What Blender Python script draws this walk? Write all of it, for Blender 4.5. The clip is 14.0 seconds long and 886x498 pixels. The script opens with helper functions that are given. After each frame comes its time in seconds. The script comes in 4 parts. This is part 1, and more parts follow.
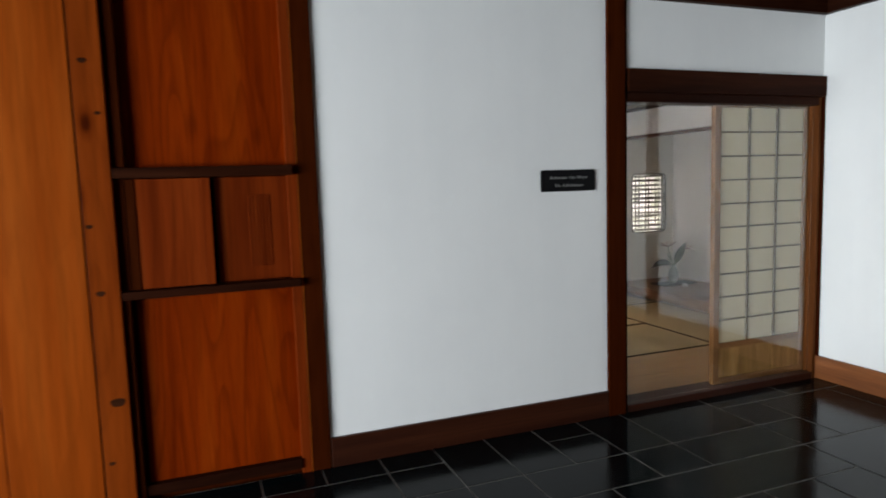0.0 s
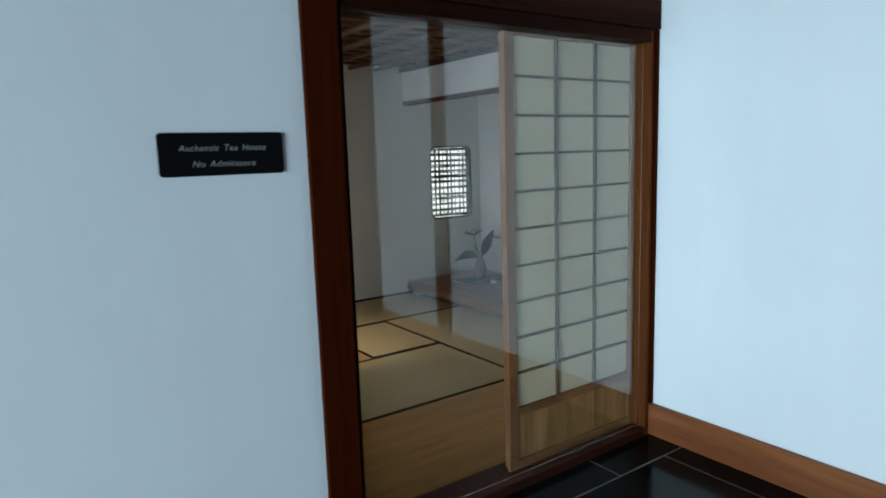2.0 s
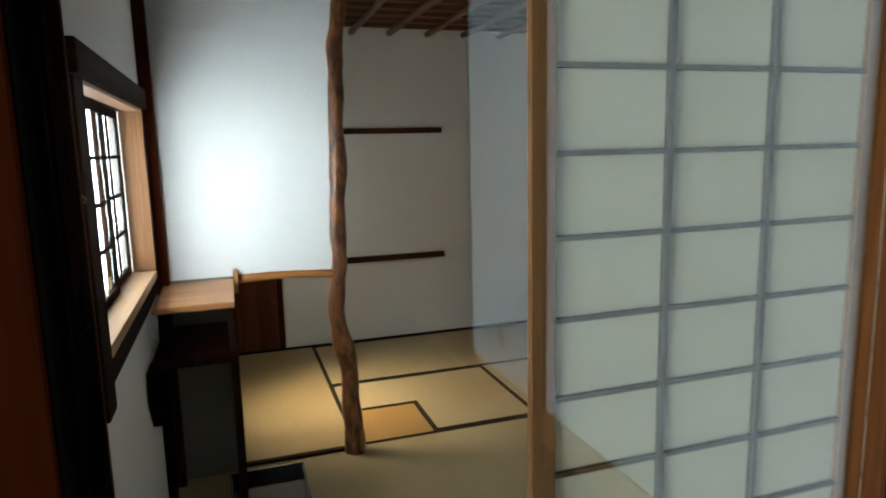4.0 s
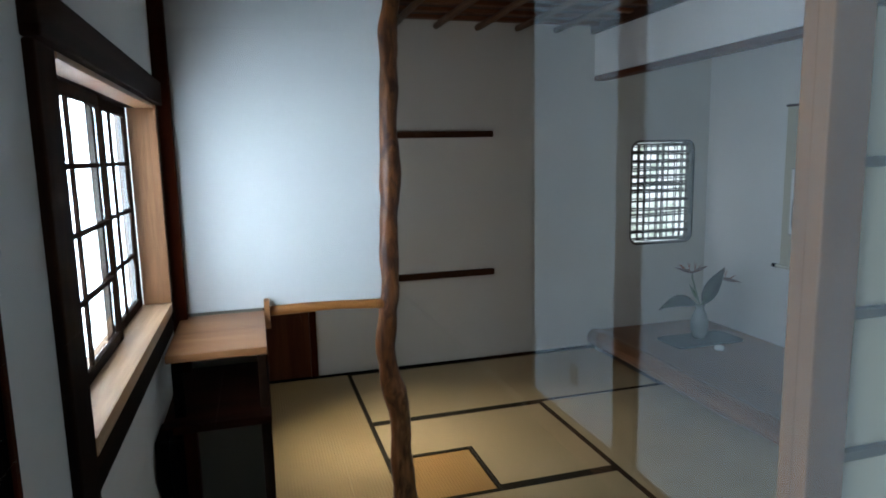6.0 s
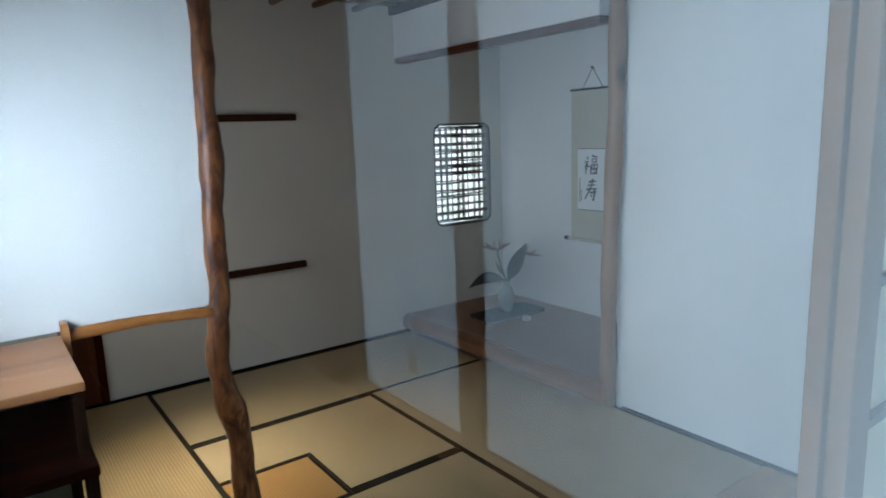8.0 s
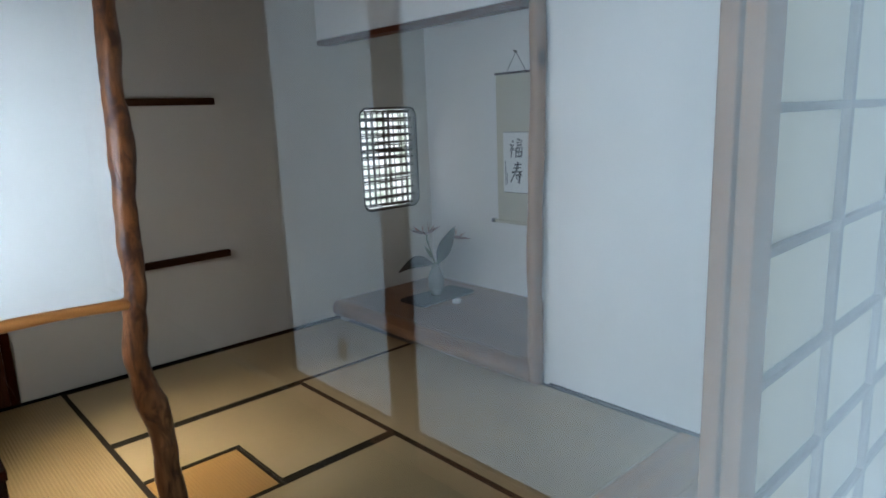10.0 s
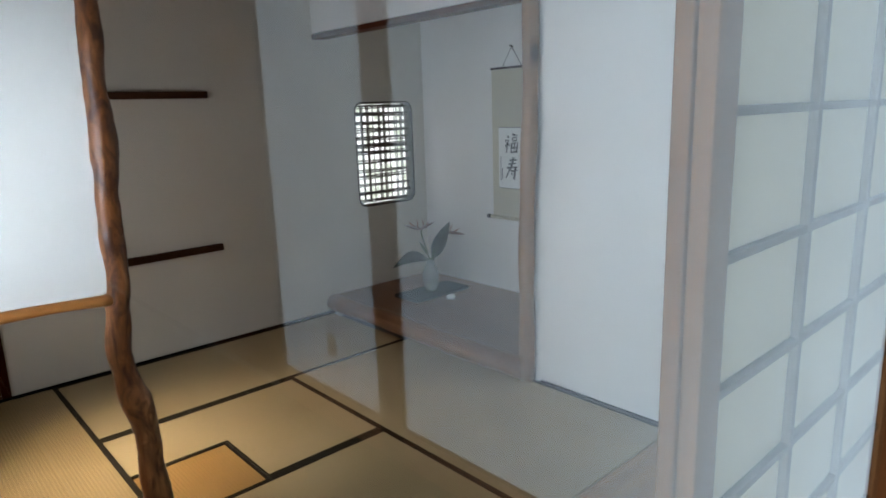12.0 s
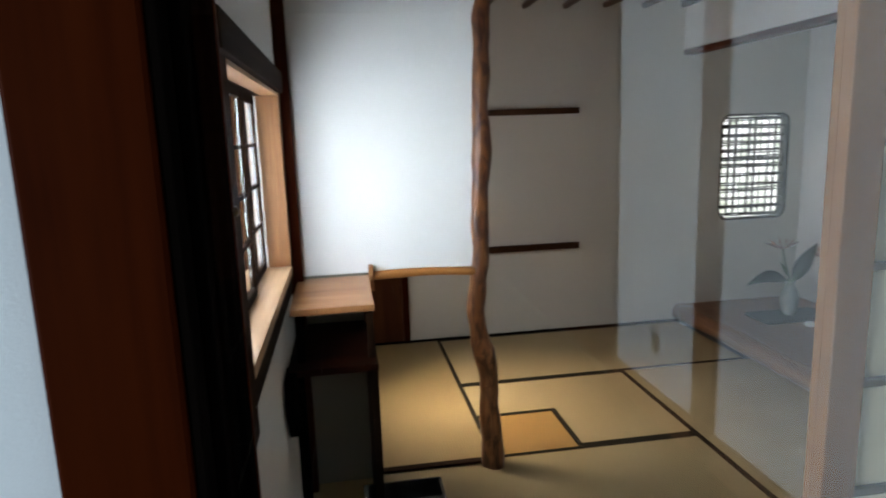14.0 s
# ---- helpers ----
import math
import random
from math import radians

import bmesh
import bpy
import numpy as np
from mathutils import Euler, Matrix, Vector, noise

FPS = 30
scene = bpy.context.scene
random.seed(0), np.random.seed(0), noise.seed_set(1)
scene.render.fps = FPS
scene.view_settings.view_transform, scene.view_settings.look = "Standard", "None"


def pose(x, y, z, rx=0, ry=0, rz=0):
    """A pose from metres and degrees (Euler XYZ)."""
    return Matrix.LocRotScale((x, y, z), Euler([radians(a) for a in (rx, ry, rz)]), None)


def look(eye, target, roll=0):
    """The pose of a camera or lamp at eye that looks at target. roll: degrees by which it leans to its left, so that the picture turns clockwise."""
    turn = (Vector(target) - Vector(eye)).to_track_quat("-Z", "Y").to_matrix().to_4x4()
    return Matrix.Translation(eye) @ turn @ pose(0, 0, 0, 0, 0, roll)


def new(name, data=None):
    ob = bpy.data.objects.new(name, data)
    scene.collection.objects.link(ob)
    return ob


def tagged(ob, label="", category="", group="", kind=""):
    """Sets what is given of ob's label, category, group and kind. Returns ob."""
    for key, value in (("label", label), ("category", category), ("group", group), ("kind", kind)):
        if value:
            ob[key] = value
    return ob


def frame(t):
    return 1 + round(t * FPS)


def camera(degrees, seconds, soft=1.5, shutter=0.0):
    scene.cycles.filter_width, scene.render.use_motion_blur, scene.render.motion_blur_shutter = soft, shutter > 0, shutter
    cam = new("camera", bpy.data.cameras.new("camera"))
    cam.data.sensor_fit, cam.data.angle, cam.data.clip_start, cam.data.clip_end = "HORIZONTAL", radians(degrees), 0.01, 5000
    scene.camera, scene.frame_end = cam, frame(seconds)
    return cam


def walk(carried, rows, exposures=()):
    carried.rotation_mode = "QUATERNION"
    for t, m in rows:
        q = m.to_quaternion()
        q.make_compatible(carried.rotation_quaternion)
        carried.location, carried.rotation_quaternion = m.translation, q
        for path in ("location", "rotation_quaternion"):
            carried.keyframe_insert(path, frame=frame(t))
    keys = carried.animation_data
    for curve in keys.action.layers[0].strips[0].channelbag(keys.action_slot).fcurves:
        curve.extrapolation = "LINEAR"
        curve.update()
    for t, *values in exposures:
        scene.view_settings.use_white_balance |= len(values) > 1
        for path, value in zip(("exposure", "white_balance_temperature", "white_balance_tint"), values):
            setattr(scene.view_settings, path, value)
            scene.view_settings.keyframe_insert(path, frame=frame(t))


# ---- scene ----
cam = camera(69.3, 14.0, soft=1.8, shutter=0.25)
PATH = [
    (0, (0.208, -0.001, 1.504), (0.912, 1.861, 1.302), -1.8),
    (0.5, (0.556, 0.352, 1.5), (1.438, 2.135, 1.292), -1.9),
    (1, (0.95, 0.705, 1.514), (1.908, 2.447, 1.299), -1.8),
    (1.5, (1.301, 1.022, 1.516), (2.344, 2.713, 1.285), -1.7),
    (2, (1.688, 1.354, 1.483), (2.829, 2.97, 1.187), -1.8),
    (2.5, (2.075, 1.665, 1.466), (3.207, 3.277, 1.123), -1.6),
    (3, (2.439, 1.909, 1.478), (3.492, 3.574, 1.132), -1.8),
    (3.5, (2.749, 2.088, 1.491), (3.59, 3.873, 1.165), -1.5),
    (4, (2.946, 2.337, 1.486), (3.566, 4.212, 1.173), -1.3),
    (4.2, (3.016, 2.424, 1.493), (3.53, 4.332, 1.184), -0.7),
    (6.5, (2.905, 2.994, 1.486), (3.503, 4.881, 1.2), -1.8),
    (7, (2.884, 3.083, 1.486), (3.642, 4.909, 1.189), -2.1),
    (7.5, (2.817, 3.13, 1.483), (3.794, 4.842, 1.141), -2.0),
    (8, (2.773, 3.154, 1.479), (3.935, 4.743, 1.126), -2.0),
    (8.5, (2.782, 3.146, 1.489), (4.028, 4.669, 1.13), -2.2),
    (11, (2.792, 3.141, 1.467), (4.119, 4.576, 1.044), -2.0),
    (11.5, (2.814, 3.145, 1.471), (4.143, 4.577, 1.046), -1.9),
    (12, (2.842, 3.115, 1.481), (4.153, 4.565, 1.056), -1.9),
    (12.5, (2.876, 3.068, 1.465), (4.084, 4.608, 1.051), -2.2),
    (13, (2.805, 2.961, 1.459), (3.859, 4.616, 1.071), -2.1),
    (13.5, (2.786, 2.839, 1.494), (3.533, 4.655, 1.115), -2.0),
    (14, (2.854, 2.693, 1.501), (3.149, 4.638, 1.142), -2.0),
]
walk(cam, [(t, look(eye, target, roll)) for t, eye, target, roll in PATH],
     [(0.0, 0.14, 7650, 25), (0.5, -0.02, 6800, 16), (1.0, -0.16, 6450, 12), (1.5, -0.12, 6150, 10), (2.0, 0.0, 6050, 10), (3.0, 0.24, 6300, 10), (4.0, 0.40, 6500, 10),
      (6.5, -0.14, 5600, 12), (8.0, 0.13, 5650, 12), (8.5, 0.12, 5720, 14), (11.0, 0.15, 6080, 15), (12.5, 0.31, 6400, 18), (14.0, 0.35, 6450, 17)])


# ---- light ----
world = bpy.data.worlds.new("sky")
scene.world = world
world.use_nodes = True
wn = world.node_tree.nodes
sky = wn.new("ShaderNodeTexSky")
sky.sky_type, sky.sun_disc = "NISHITA", False
sky.sun_elevation, sky.sun_rotation = radians(40), radians(250)
world.node_tree.links.new(sky.outputs[0], wn["Background"].inputs[0])
wn["Background"].inputs[1].default_value = 0.1


def window_lamp(name, place, aim, width, height, watts, colour):
    lamp = bpy.data.lights.new(name, "AREA")
    lamp.shape, lamp.size, lamp.size_y, lamp.energy, lamp.color = "RECTANGLE", width, height, watts, colour
    ob = new(name, lamp)
    ob.matrix_world = look(place, aim)
    return ob


window_lamp("daylight_hall", (-5.15, -0.25, 1.03), (0.0, -0.25, 0.95), 4.7, 1.94, 850, (0.655, 0.87, 0.985))
window_lamp("daylight_window", (2.512, 4.64, 1.337), (4.0, 4.64, 1.337), 1.09, 0.63, 17.0, (0.76, 0.92, 1.0))
# fill lamp added in the window opening, aimed to brighten a spot on wall_sleeve
spot_fill = window_lamp("sleeve_spot_fill", (2.515, 4.26, 1.36), (2.95, 5.37, 1.26), 0.22, 0.5, 2.3, (0.80, 0.93, 1.0))
spot_fill.data.spread = radians(72)
window_lamp("daylight_host_sky", (2.612, 6.02, 1.22), (4.0, 6.02, 0.3), 0.78, 0.52, 3.6, (0.90, 0.96, 1.0))
host_lamp = window_lamp("daylight_host_window", (2.575, 6.08, 1.30), (3.56, 6.02, 0.0), 0.42, 0.14, 6.0, (1.0, 0.92, 0.75))
host_lamp.data.spread = radians(54)


# ---- materials ----
def material(name):
    m = bpy.data.materials.new(name)
    m.use_nodes = True
    return m, m.node_tree.nodes, m.node_tree.links, m.node_tree.nodes["Principled BSDF"]


def ramp(nodes, stops):
    r = nodes.new("ShaderNodeValToRGB")
    while len(r.color_ramp.elements) < len(stops):
        r.color_ramp.elements.new(0.5)
    for e, (p, c) in zip(r.color_ramp.elements, stops):
        e.position, e.color = p, (*c, 1)
    return r


def coords(nodes, links, scale, spread=0.0):
    """Object coordinates, scaled, and shifted by a random amount for each object."""
    tc = nodes.new("ShaderNodeTexCoord")
    mp = nodes.new("ShaderNodeMapping")
    mp.inputs["Scale"].default_value = scale
    links.new(tc.outputs["Object"], mp.inputs["Vector"])
    if spread:
        info = nodes.new("ShaderNodeObjectInfo")
        mul = nodes.new("ShaderNodeMath")
        mul.operation = "MULTIPLY"
        mul.inputs[1].default_value = spread
        links.new(info.outputs["Random"], mul.inputs[0])
        links.new(mul.outputs[0], mp.inputs["Location"])
    return mp


def noise_tex(nodes, links, vec, scale, detail=4.0, rough=0.55, distort=0.0):
    n = nodes.new("ShaderNodeTexNoise")
    n.inputs["Scale"].default_value, n.inputs["Detail"].default_value = scale, detail
    n.inputs["Roughness"].default_value, n.inputs["Distortion"].default_value = rough, distort
    links.new(vec.outputs[0], n.inputs["Vector"])
    return n


def mixed(nodes, links, a, b, fac, mode="MIX"):
    m = nodes.new("ShaderNodeMix")
    m.data_type, m.blend_type = "RGBA", mode
    for sock, value in ((m.inputs["Factor"], fac), (m.inputs["A"], a), (m.inputs["B"], b)):
        if hasattr(value, "is_linked"):
            links.new(value, sock)
        elif isinstance(value, float):
            sock.default_value = value
        else:
            sock.default_value = (*value, 1)
    return m.outputs["Result"]


def bumped(nodes, links, bsdf, height, strength, distance=0.01):
    b = nodes.new("ShaderNodeBump")
    b.inputs["Strength"].default_value, b.inputs["Distance"].default_value = strength, distance
    links.new(height, b.inputs["Height"])
    links.new(b.outputs[0], bsdf.inputs["Normal"])


def wood(name, dark, mid, light, axis="Z", rough=0.5, grain=14.0, flame=0.0, knots=0.0, spread=9.0, coat=0.0, gloss=0.3, rings=9.0):
    m, n, l, b = material(name)
    s = {"X": (0.05, 1, 1), "Y": (1, 0.05, 1), "Z": (1, 1, 0.05)}[axis]
    vec = coords(n, l, s, spread)
    broad = noise_tex(n, l, vec, grain, 5, 0.6, 0.6)
    col = ramp(n, [(0.30, dark), (0.52, mid), (0.74, light)])
    l.new(broad.outputs["Fac"], col.inputs[0])
    fine = noise_tex(n, l, vec, grain * 9, 3, 0.7)
    fr = ramp(n, [(0.35, (0.62, 0.60, 0.58)), (0.6, (1.0, 1.0, 1.0))])
    l.new(fine.outputs["Fac"], fr.inputs[0])
    out = mixed(n, l, col.outputs[0], fr.outputs[0], 0.55, "MULTIPLY")
    if flame:
        s2 = {"X": (0.10, 1, 1), "Y": (1, 0.10, 1), "Z": (1, 1, 0.10)}[axis]
        v2 = coords(n, l, s2, spread)
        ring = noise_tex(n, l, v2, 3.6, 1.5, 0.4, 0.5)
        many = n.new("ShaderNodeMath")
        many.operation = "MULTIPLY"
        many.inputs[1].default_value = rings
        l.new(ring.outputs["Fac"], many.inputs[0])
        fold = n.new("ShaderNodeMath")
        fold.operation = "FRACT"
        l.new(many.outputs[0], fold.inputs[0])
        wr = ramp(n, [(0.0, (1.0, 1.0, 1.0)), (0.55, (0.97, 0.95, 0.93)), (0.93, (0.50, 0.42, 0.36)), (1.0, (0.95, 0.94, 0.92))])
        l.new(fold.outputs[0], wr.inputs[0])
        out = mixed(n, l, out, wr.outputs[0], flame, "MULTIPLY")
    if knots:
        v3 = coords(n, l, {"X": (0.45, 1, 1), "Y": (1, 0.45, 1), "Z": (1, 1, 0.45)}[axis], spread)
        vo = n.new("ShaderNodeTexVoronoi")
        vo.inputs["Scale"].default_value = 6.0
        l.new(v3.outputs[0], vo.inputs["Vector"])
        kr = ramp(n, [(0.09, (0.16, 0.09, 0.06)), (0.16, (0.70, 0.60, 0.52)), (0.27, (1, 1, 1))])
        l.new(vo.outputs["Distance"], kr.inputs[0])
        out = mixed(n, l, out, kr.outputs[0], knots, "MULTIPLY")
    l.new(out, b.inputs["Base Color"])
    b.inputs["Roughness"].default_value = rough
    b.inputs["Specular IOR Level"].default_value = gloss
    b.inputs["Coat Weight"].default_value = coat
    b.inputs["Coat Roughness"].default_value = 0.25
    bumped(n, l, b, fine.outputs["Fac"], 0.10, 0.002)
    return m


def plaster(name, colour, stain, grain=140.0, strength=0.25, rough=0.85):
    m, n, l, b = material(name)
    vec = coords(n, l, (1, 1, 1))
    big = noise_tex(n, l, vec, 1.3, 5, 0.6)
    col = ramp(n, [(0.3, stain), (0.65, colour)])
    l.new(big.outputs["Fac"], col.inputs[0])
    streak = noise_tex(n, l, coords(n, l, (5, 5, 0.5)), 1.0, 4, 0.6)
    sr = ramp(n, [(0.3, (0.975, 0.978, 0.98)), (0.65, (1, 1, 1))])
    l.new(streak.outputs["Fac"], sr.inputs[0])
    l.new(mixed(n, l, col.outputs[0], sr.outputs[0], 1.0, "MULTIPLY"), b.inputs["Base Color"])
    b.inputs["Roughness"].default_value = rough
    fine = noise_tex(n, l, vec, grain, 4, 0.65)
    bumped(n, l, b, fine.outputs["Fac"], strength, 0.004)
    return m


def plain(name, colour, rough=0.5, metal=0.0, grain=60.0, vary=0.15, coat=0.0, bump=0.1):
    m, n, l, b = material(name)
    vec = coords(n, l, (1, 1, 1), 5.0)
    t = noise_tex(n, l, vec, grain, 4, 0.6)
    low = tuple(c * (1 - vary) for c in colour)
    col = ramp(n, [(0.3, low), (0.7, colour)])
    l.new(t.outputs["Fac"], col.inputs[0])
    l.new(col.outputs[0], b.inputs["Base Color"])
    b.inputs["Roughness"].default_value, b.inputs["Metallic"].default_value = rough, metal
    b.inputs["Coat Weight"].default_value = coat
    b.inputs["Coat Roughness"].default_value = 0.08
    bumped(n, l, b, t.outputs["Fac"], bump, 0.002)
    return m


WHITE = plaster("white_wall_paint", (0.80, 0.81, 0.80), (0.76, 0.77, 0.765), 220, 0.12)
BEAMW = wood("alcove_beam_wood", (0.05, 0.014, 0.006), (0.10, 0.032, 0.014), (0.16, 0.06, 0.028), "Y", 0.6, 14, gloss=0.08)
BEIGE = plaster("tea_room_back_plaster", (0.6328, 0.5989, 0.5198), (0.565, 0.5311, 0.452), 260, 0.16)
SAND = plaster("tea_room_plaster", (0.75, 0.74, 0.71), (0.685, 0.67, 0.635), 260, 0.10, 0.6)
PANELW = plaster("shaded_sleeve_plaster", (0.21, 0.19, 0.145), (0.17, 0.155, 0.115), 200, 0.4)
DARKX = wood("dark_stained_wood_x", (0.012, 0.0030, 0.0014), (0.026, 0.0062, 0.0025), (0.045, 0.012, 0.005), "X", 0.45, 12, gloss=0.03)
DARKY = wood("dark_stained_wood_y", (0.012, 0.0030, 0.0014), (0.026, 0.0062, 0.0025), (0.045, 0.012, 0.005), "Y", 0.45, 12, gloss=0.07)
DARKZ = wood("dark_stained_wood_z", (0.0338, 0.005225, 0.00084), (0.0468, 0.0076, 0.0012), (0.065, 0.01188, 0.00192), "Z", 0.5, 5, 0.15, 0.35, gloss=0.012)
BLACKZ = wood("near_black_wood", (0.002, 0.0015, 0.00125), (0.0035, 0.0025, 0.002), (0.006, 0.004, 0.003), "Z", 0.85, 16, gloss=0.0)
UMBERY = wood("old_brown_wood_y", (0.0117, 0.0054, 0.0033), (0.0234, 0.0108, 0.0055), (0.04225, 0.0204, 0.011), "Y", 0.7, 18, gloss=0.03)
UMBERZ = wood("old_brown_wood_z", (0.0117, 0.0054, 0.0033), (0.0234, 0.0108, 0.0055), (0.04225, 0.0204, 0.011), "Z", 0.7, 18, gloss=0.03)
UMBERX = wood("old_brown_wood_x", (0.018, 0.009, 0.006), (0.036, 0.018, 0.010), (0.065, 0.034, 0.02), "X", 0.7, 18, gloss=0.03)
CEDAR = wood("cedar_panel", (0.1458, 0.01365, 0.0007949), (0.2042, 0.022, 0.001431), (0.248, 0.03338, 0.002545), "Z", 0.42, 9, 0.5, 0.3, gloss=0.02, rings=14.0)
CEDARB = wood("cedar_panel_brown", (0.1081, 0.01331, 0.002032), (0.167, 0.02216, 0.003386), (0.2261, 0.03603, 0.006097), "Z", 0.45, 6, 0.4, gloss=0.02)
HONEY = wood("honey_board", (0.196, 0.02968, 0.002456), (0.2594, 0.04375, 0.004498), (0.3054, 0.06248, 0.007775), "Z", 0.42, 4, 0.12, gloss=0.02)
KNOTTY = wood("knotty_board", (0.1381, 0.01954, 0.002148), (0.2036, 0.03321, 0.00382), (0.2618, 0.04881, 0.006683), "Z", 0.45, 6, 0.2, 0.9, gloss=0.02, rings=14.0)
BASEX = wood("baseboard_wood_x", (0.021, 0.0045, 0.002), (0.039, 0.009, 0.0035), (0.06, 0.016, 0.006), "X", 0.45, 10, gloss=0.2)
BASEY = wood("baseboard_wood_y", (0.15, 0.042, 0.012), (0.24, 0.075, 0.021), (0.32, 0.115, 0.036), "Y", 0.5, 7, 0.2)
JAMBZ = wood("jamb_wood", (0.06, 0.0168, 0.0048), (0.104, 0.0308, 0.0084), (0.152, 0.049, 0.0144), "Z", 0.45, 12, gloss=0.02)
PINEZ = wood("shoji_frame_wood", (0.1052, 0.04378, 0.01515), (0.1404, 0.06132, 0.02273), (0.1754, 0.08254, 0.03366), "Z", 0.5, 22, gloss=0.02)
PINEX = wood("shoji_rail_wood", (0.1052, 0.04378, 0.01515), (0.1404, 0.06132, 0.02273), (0.1754, 0.08254, 0.03366), "X", 0.5, 22, gloss=0.02)
KUMIKO = wood("lattice_bar_wood", (0.04071, 0.02545, 0.01289), (0.05598, 0.03652, 0.0189), (0.0738, 0.04869, 0.02578), "Z", 0.6, 30, gloss=0.05)
SHOJIBOARD = wood("shoji_board_wood", (0.154, 0.0715, 0.021), (0.217, 0.1073, 0.033), (0.28, 0.1495, 0.054), "Z", 0.5, 10, 0.4, gloss=0.08)
PLANK = wood("floor_plank_wood", (0.264, 0.1116, 0.02025), (0.3608, 0.1656, 0.03375), (0.44, 0.2232, 0.054), "X", 0.3, 6, 0.2, gloss=0.3, coat=0.06)
SHELFTOP = wood("shelf_board_wood", (0.2984, 0.1224, 0.0425), (0.4088, 0.1836, 0.068), (0.4973, 0.2448, 0.102), "X", 0.4, 9, 0.2)
SILLW = wood("window_sill_wood", (0.3881, 0.2222, 0.1134), (0.5434, 0.3276, 0.1752), (0.6727, 0.433, 0.2579), "Y", 0.45, 14)
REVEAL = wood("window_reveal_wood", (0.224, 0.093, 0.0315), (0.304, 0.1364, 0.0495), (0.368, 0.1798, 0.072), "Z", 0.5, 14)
RAILW = wood("peeled_rail_wood", (0.323, 0.119, 0.027), (0.437, 0.175, 0.045), (0.532, 0.238, 0.072), "X", 0.42, 16, 0.2)
LOGW = wood("crooked_log", (0.04262, 0.01258, 0.003787), (0.1314, 0.04532, 0.01326), (0.2699, 0.1228, 0.05049), "Z", 0.36, 9, 0.1, 0.35, gloss=0.45)
lt = LOGW.node_tree
blot = noise_tex(lt.nodes, lt.links, coords(lt.nodes, lt.links, (1, 1, 0.38)), 25, 4, 0.65, 0.6)
br = ramp(lt.nodes, [(0.40, (0.40, 0.31, 0.26)), (0.49, (0.95, 0.9, 0.86)), (0.60, (1.6, 1.62, 1.65))])
lt.links.new(blot.outputs["Fac"], br.inputs[0])
lb = lt.nodes["Principled BSDF"].inputs["Base Color"]
lt.links.new(mixed(lt.nodes, lt.links, lb.links[0].from_socket, br.outputs[0], 0.95, "MULTIPLY"), lb)
DOORW = wood("old_door_wood", (0.045, 0.012, 0.005), (0.085, 0.026, 0.010), (0.12, 0.04, 0.016), "Z", 0.6, 12, gloss=0.05)
TOKOPOST = wood("alcove_post_wood", (0.225, 0.112, 0.052), (0.315, 0.1715, 0.0845), (0.39, 0.2345, 0.13), "Z", 0.5, 18, 0.3, 0.9)
TOKOY = wood("alcove_floor_wood", (0.182, 0.078, 0.033), (0.252, 0.1202, 0.054), (0.322, 0.169, 0.084), "Y", 0.35, 8, 0.3)
POLEW = wood("ceiling_pole_wood", (0.06804, 0.03402, 0.01588), (0.1088, 0.05897, 0.02722), (0.1497, 0.08616, 0.04536), "Y", 0.55, 20)
CEILW = wood("ceiling_board_wood", (0.0162, 0.00594, 0.0027), (0.027, 0.0108, 0.00486), (0.0405, 0.01755, 0.0081), "X", 0.6, 14)
BATTEN = wood("ceiling_batten_wood", (0.08025, 0.03086, 0.01162), (0.1227, 0.05082, 0.02033), (0.1604, 0.0726, 0.02904), "X", 0.6, 14)
LACQUER = plain("black_lacquer", (0.012, 0.011, 0.010), 0.09, 0, 30, 0.3, 1.0, 0.0)
LACQUER.node_tree.nodes["Principled BSDF"].inputs["Specular IOR Level"].default_value = 1.0
BORDER = plain("tatami_border_cloth", (0.030, 0.023, 0.014), 0.9, 0, 300, 0.4)
BORDER.node_tree.nodes["Principled BSDF"].inputs["Specular IOR Level"].default_value = 0.05
SIGNBLACK = plain("sign_plastic", (0.006, 0.006, 0.007), 0.35, 0, 40, 0.2, 0, 0.02)
SIGNBLACK.node_tree.nodes["Principled BSDF"].inputs["Specular IOR Level"].default_value = 0.12
SIGNWHITE = plain("sign_lettering", (0.27, 0.27, 0.265), 0.5, 0, 40, 0.05, 0, 0)
INK = plain("brush_ink", (0.012, 0.012, 0.014), 0.7)
SCROLLSILK = plain("scroll_silk", (0.52, 0.48, 0.34), 0.75, 0, 240, 0.12)
SCROLLPAPER = plain("scroll_paper", (0.74, 0.73, 0.69), 0.8, 0, 90, 0.05)
GLAZE = plain("celadon_glaze", (0.3, 0.3375, 0.315), 0.25, 0, 25, 0.45, 0.4)
LEAF = plain("leaf_green", (0.0084, 0.024, 0.0132), 0.55, 0, 30, 0.4)
STEM = plain("stem_green", (0.10, 0.15, 0.07), 0.5, 0, 40, 0.3)
PETAL = plain("orange_petal", (0.36, 0.13, 0.05), 0.5, 0, 40, 0.25)
SPATHE = plain("flower_sheath", (0.22, 0.14, 0.12), 0.5, 0, 40, 0.4)
SHELLW = plain("white_ceramic", (0.78, 0.76, 0.72), 0.35, 0, 20, 0.08)
DARKMAT = plain("dark_flower_tray", (0.006, 0.006, 0.007), 0.75, 0, 60, 0.3)
REED = plain("dried_reed", (0.085, 0.082, 0.06), 0.8, 0, 50, 0.5)
CORD = plain("cord", (0.15, 0.14, 0.13), 0.8)
BRASS = plain("dark_bronze", (0.05, 0.035, 0.02), 0.4, 0.8)
OUTLET = plain("outlet_plastic", (0.26, 0.23, 0.20), 0.5)
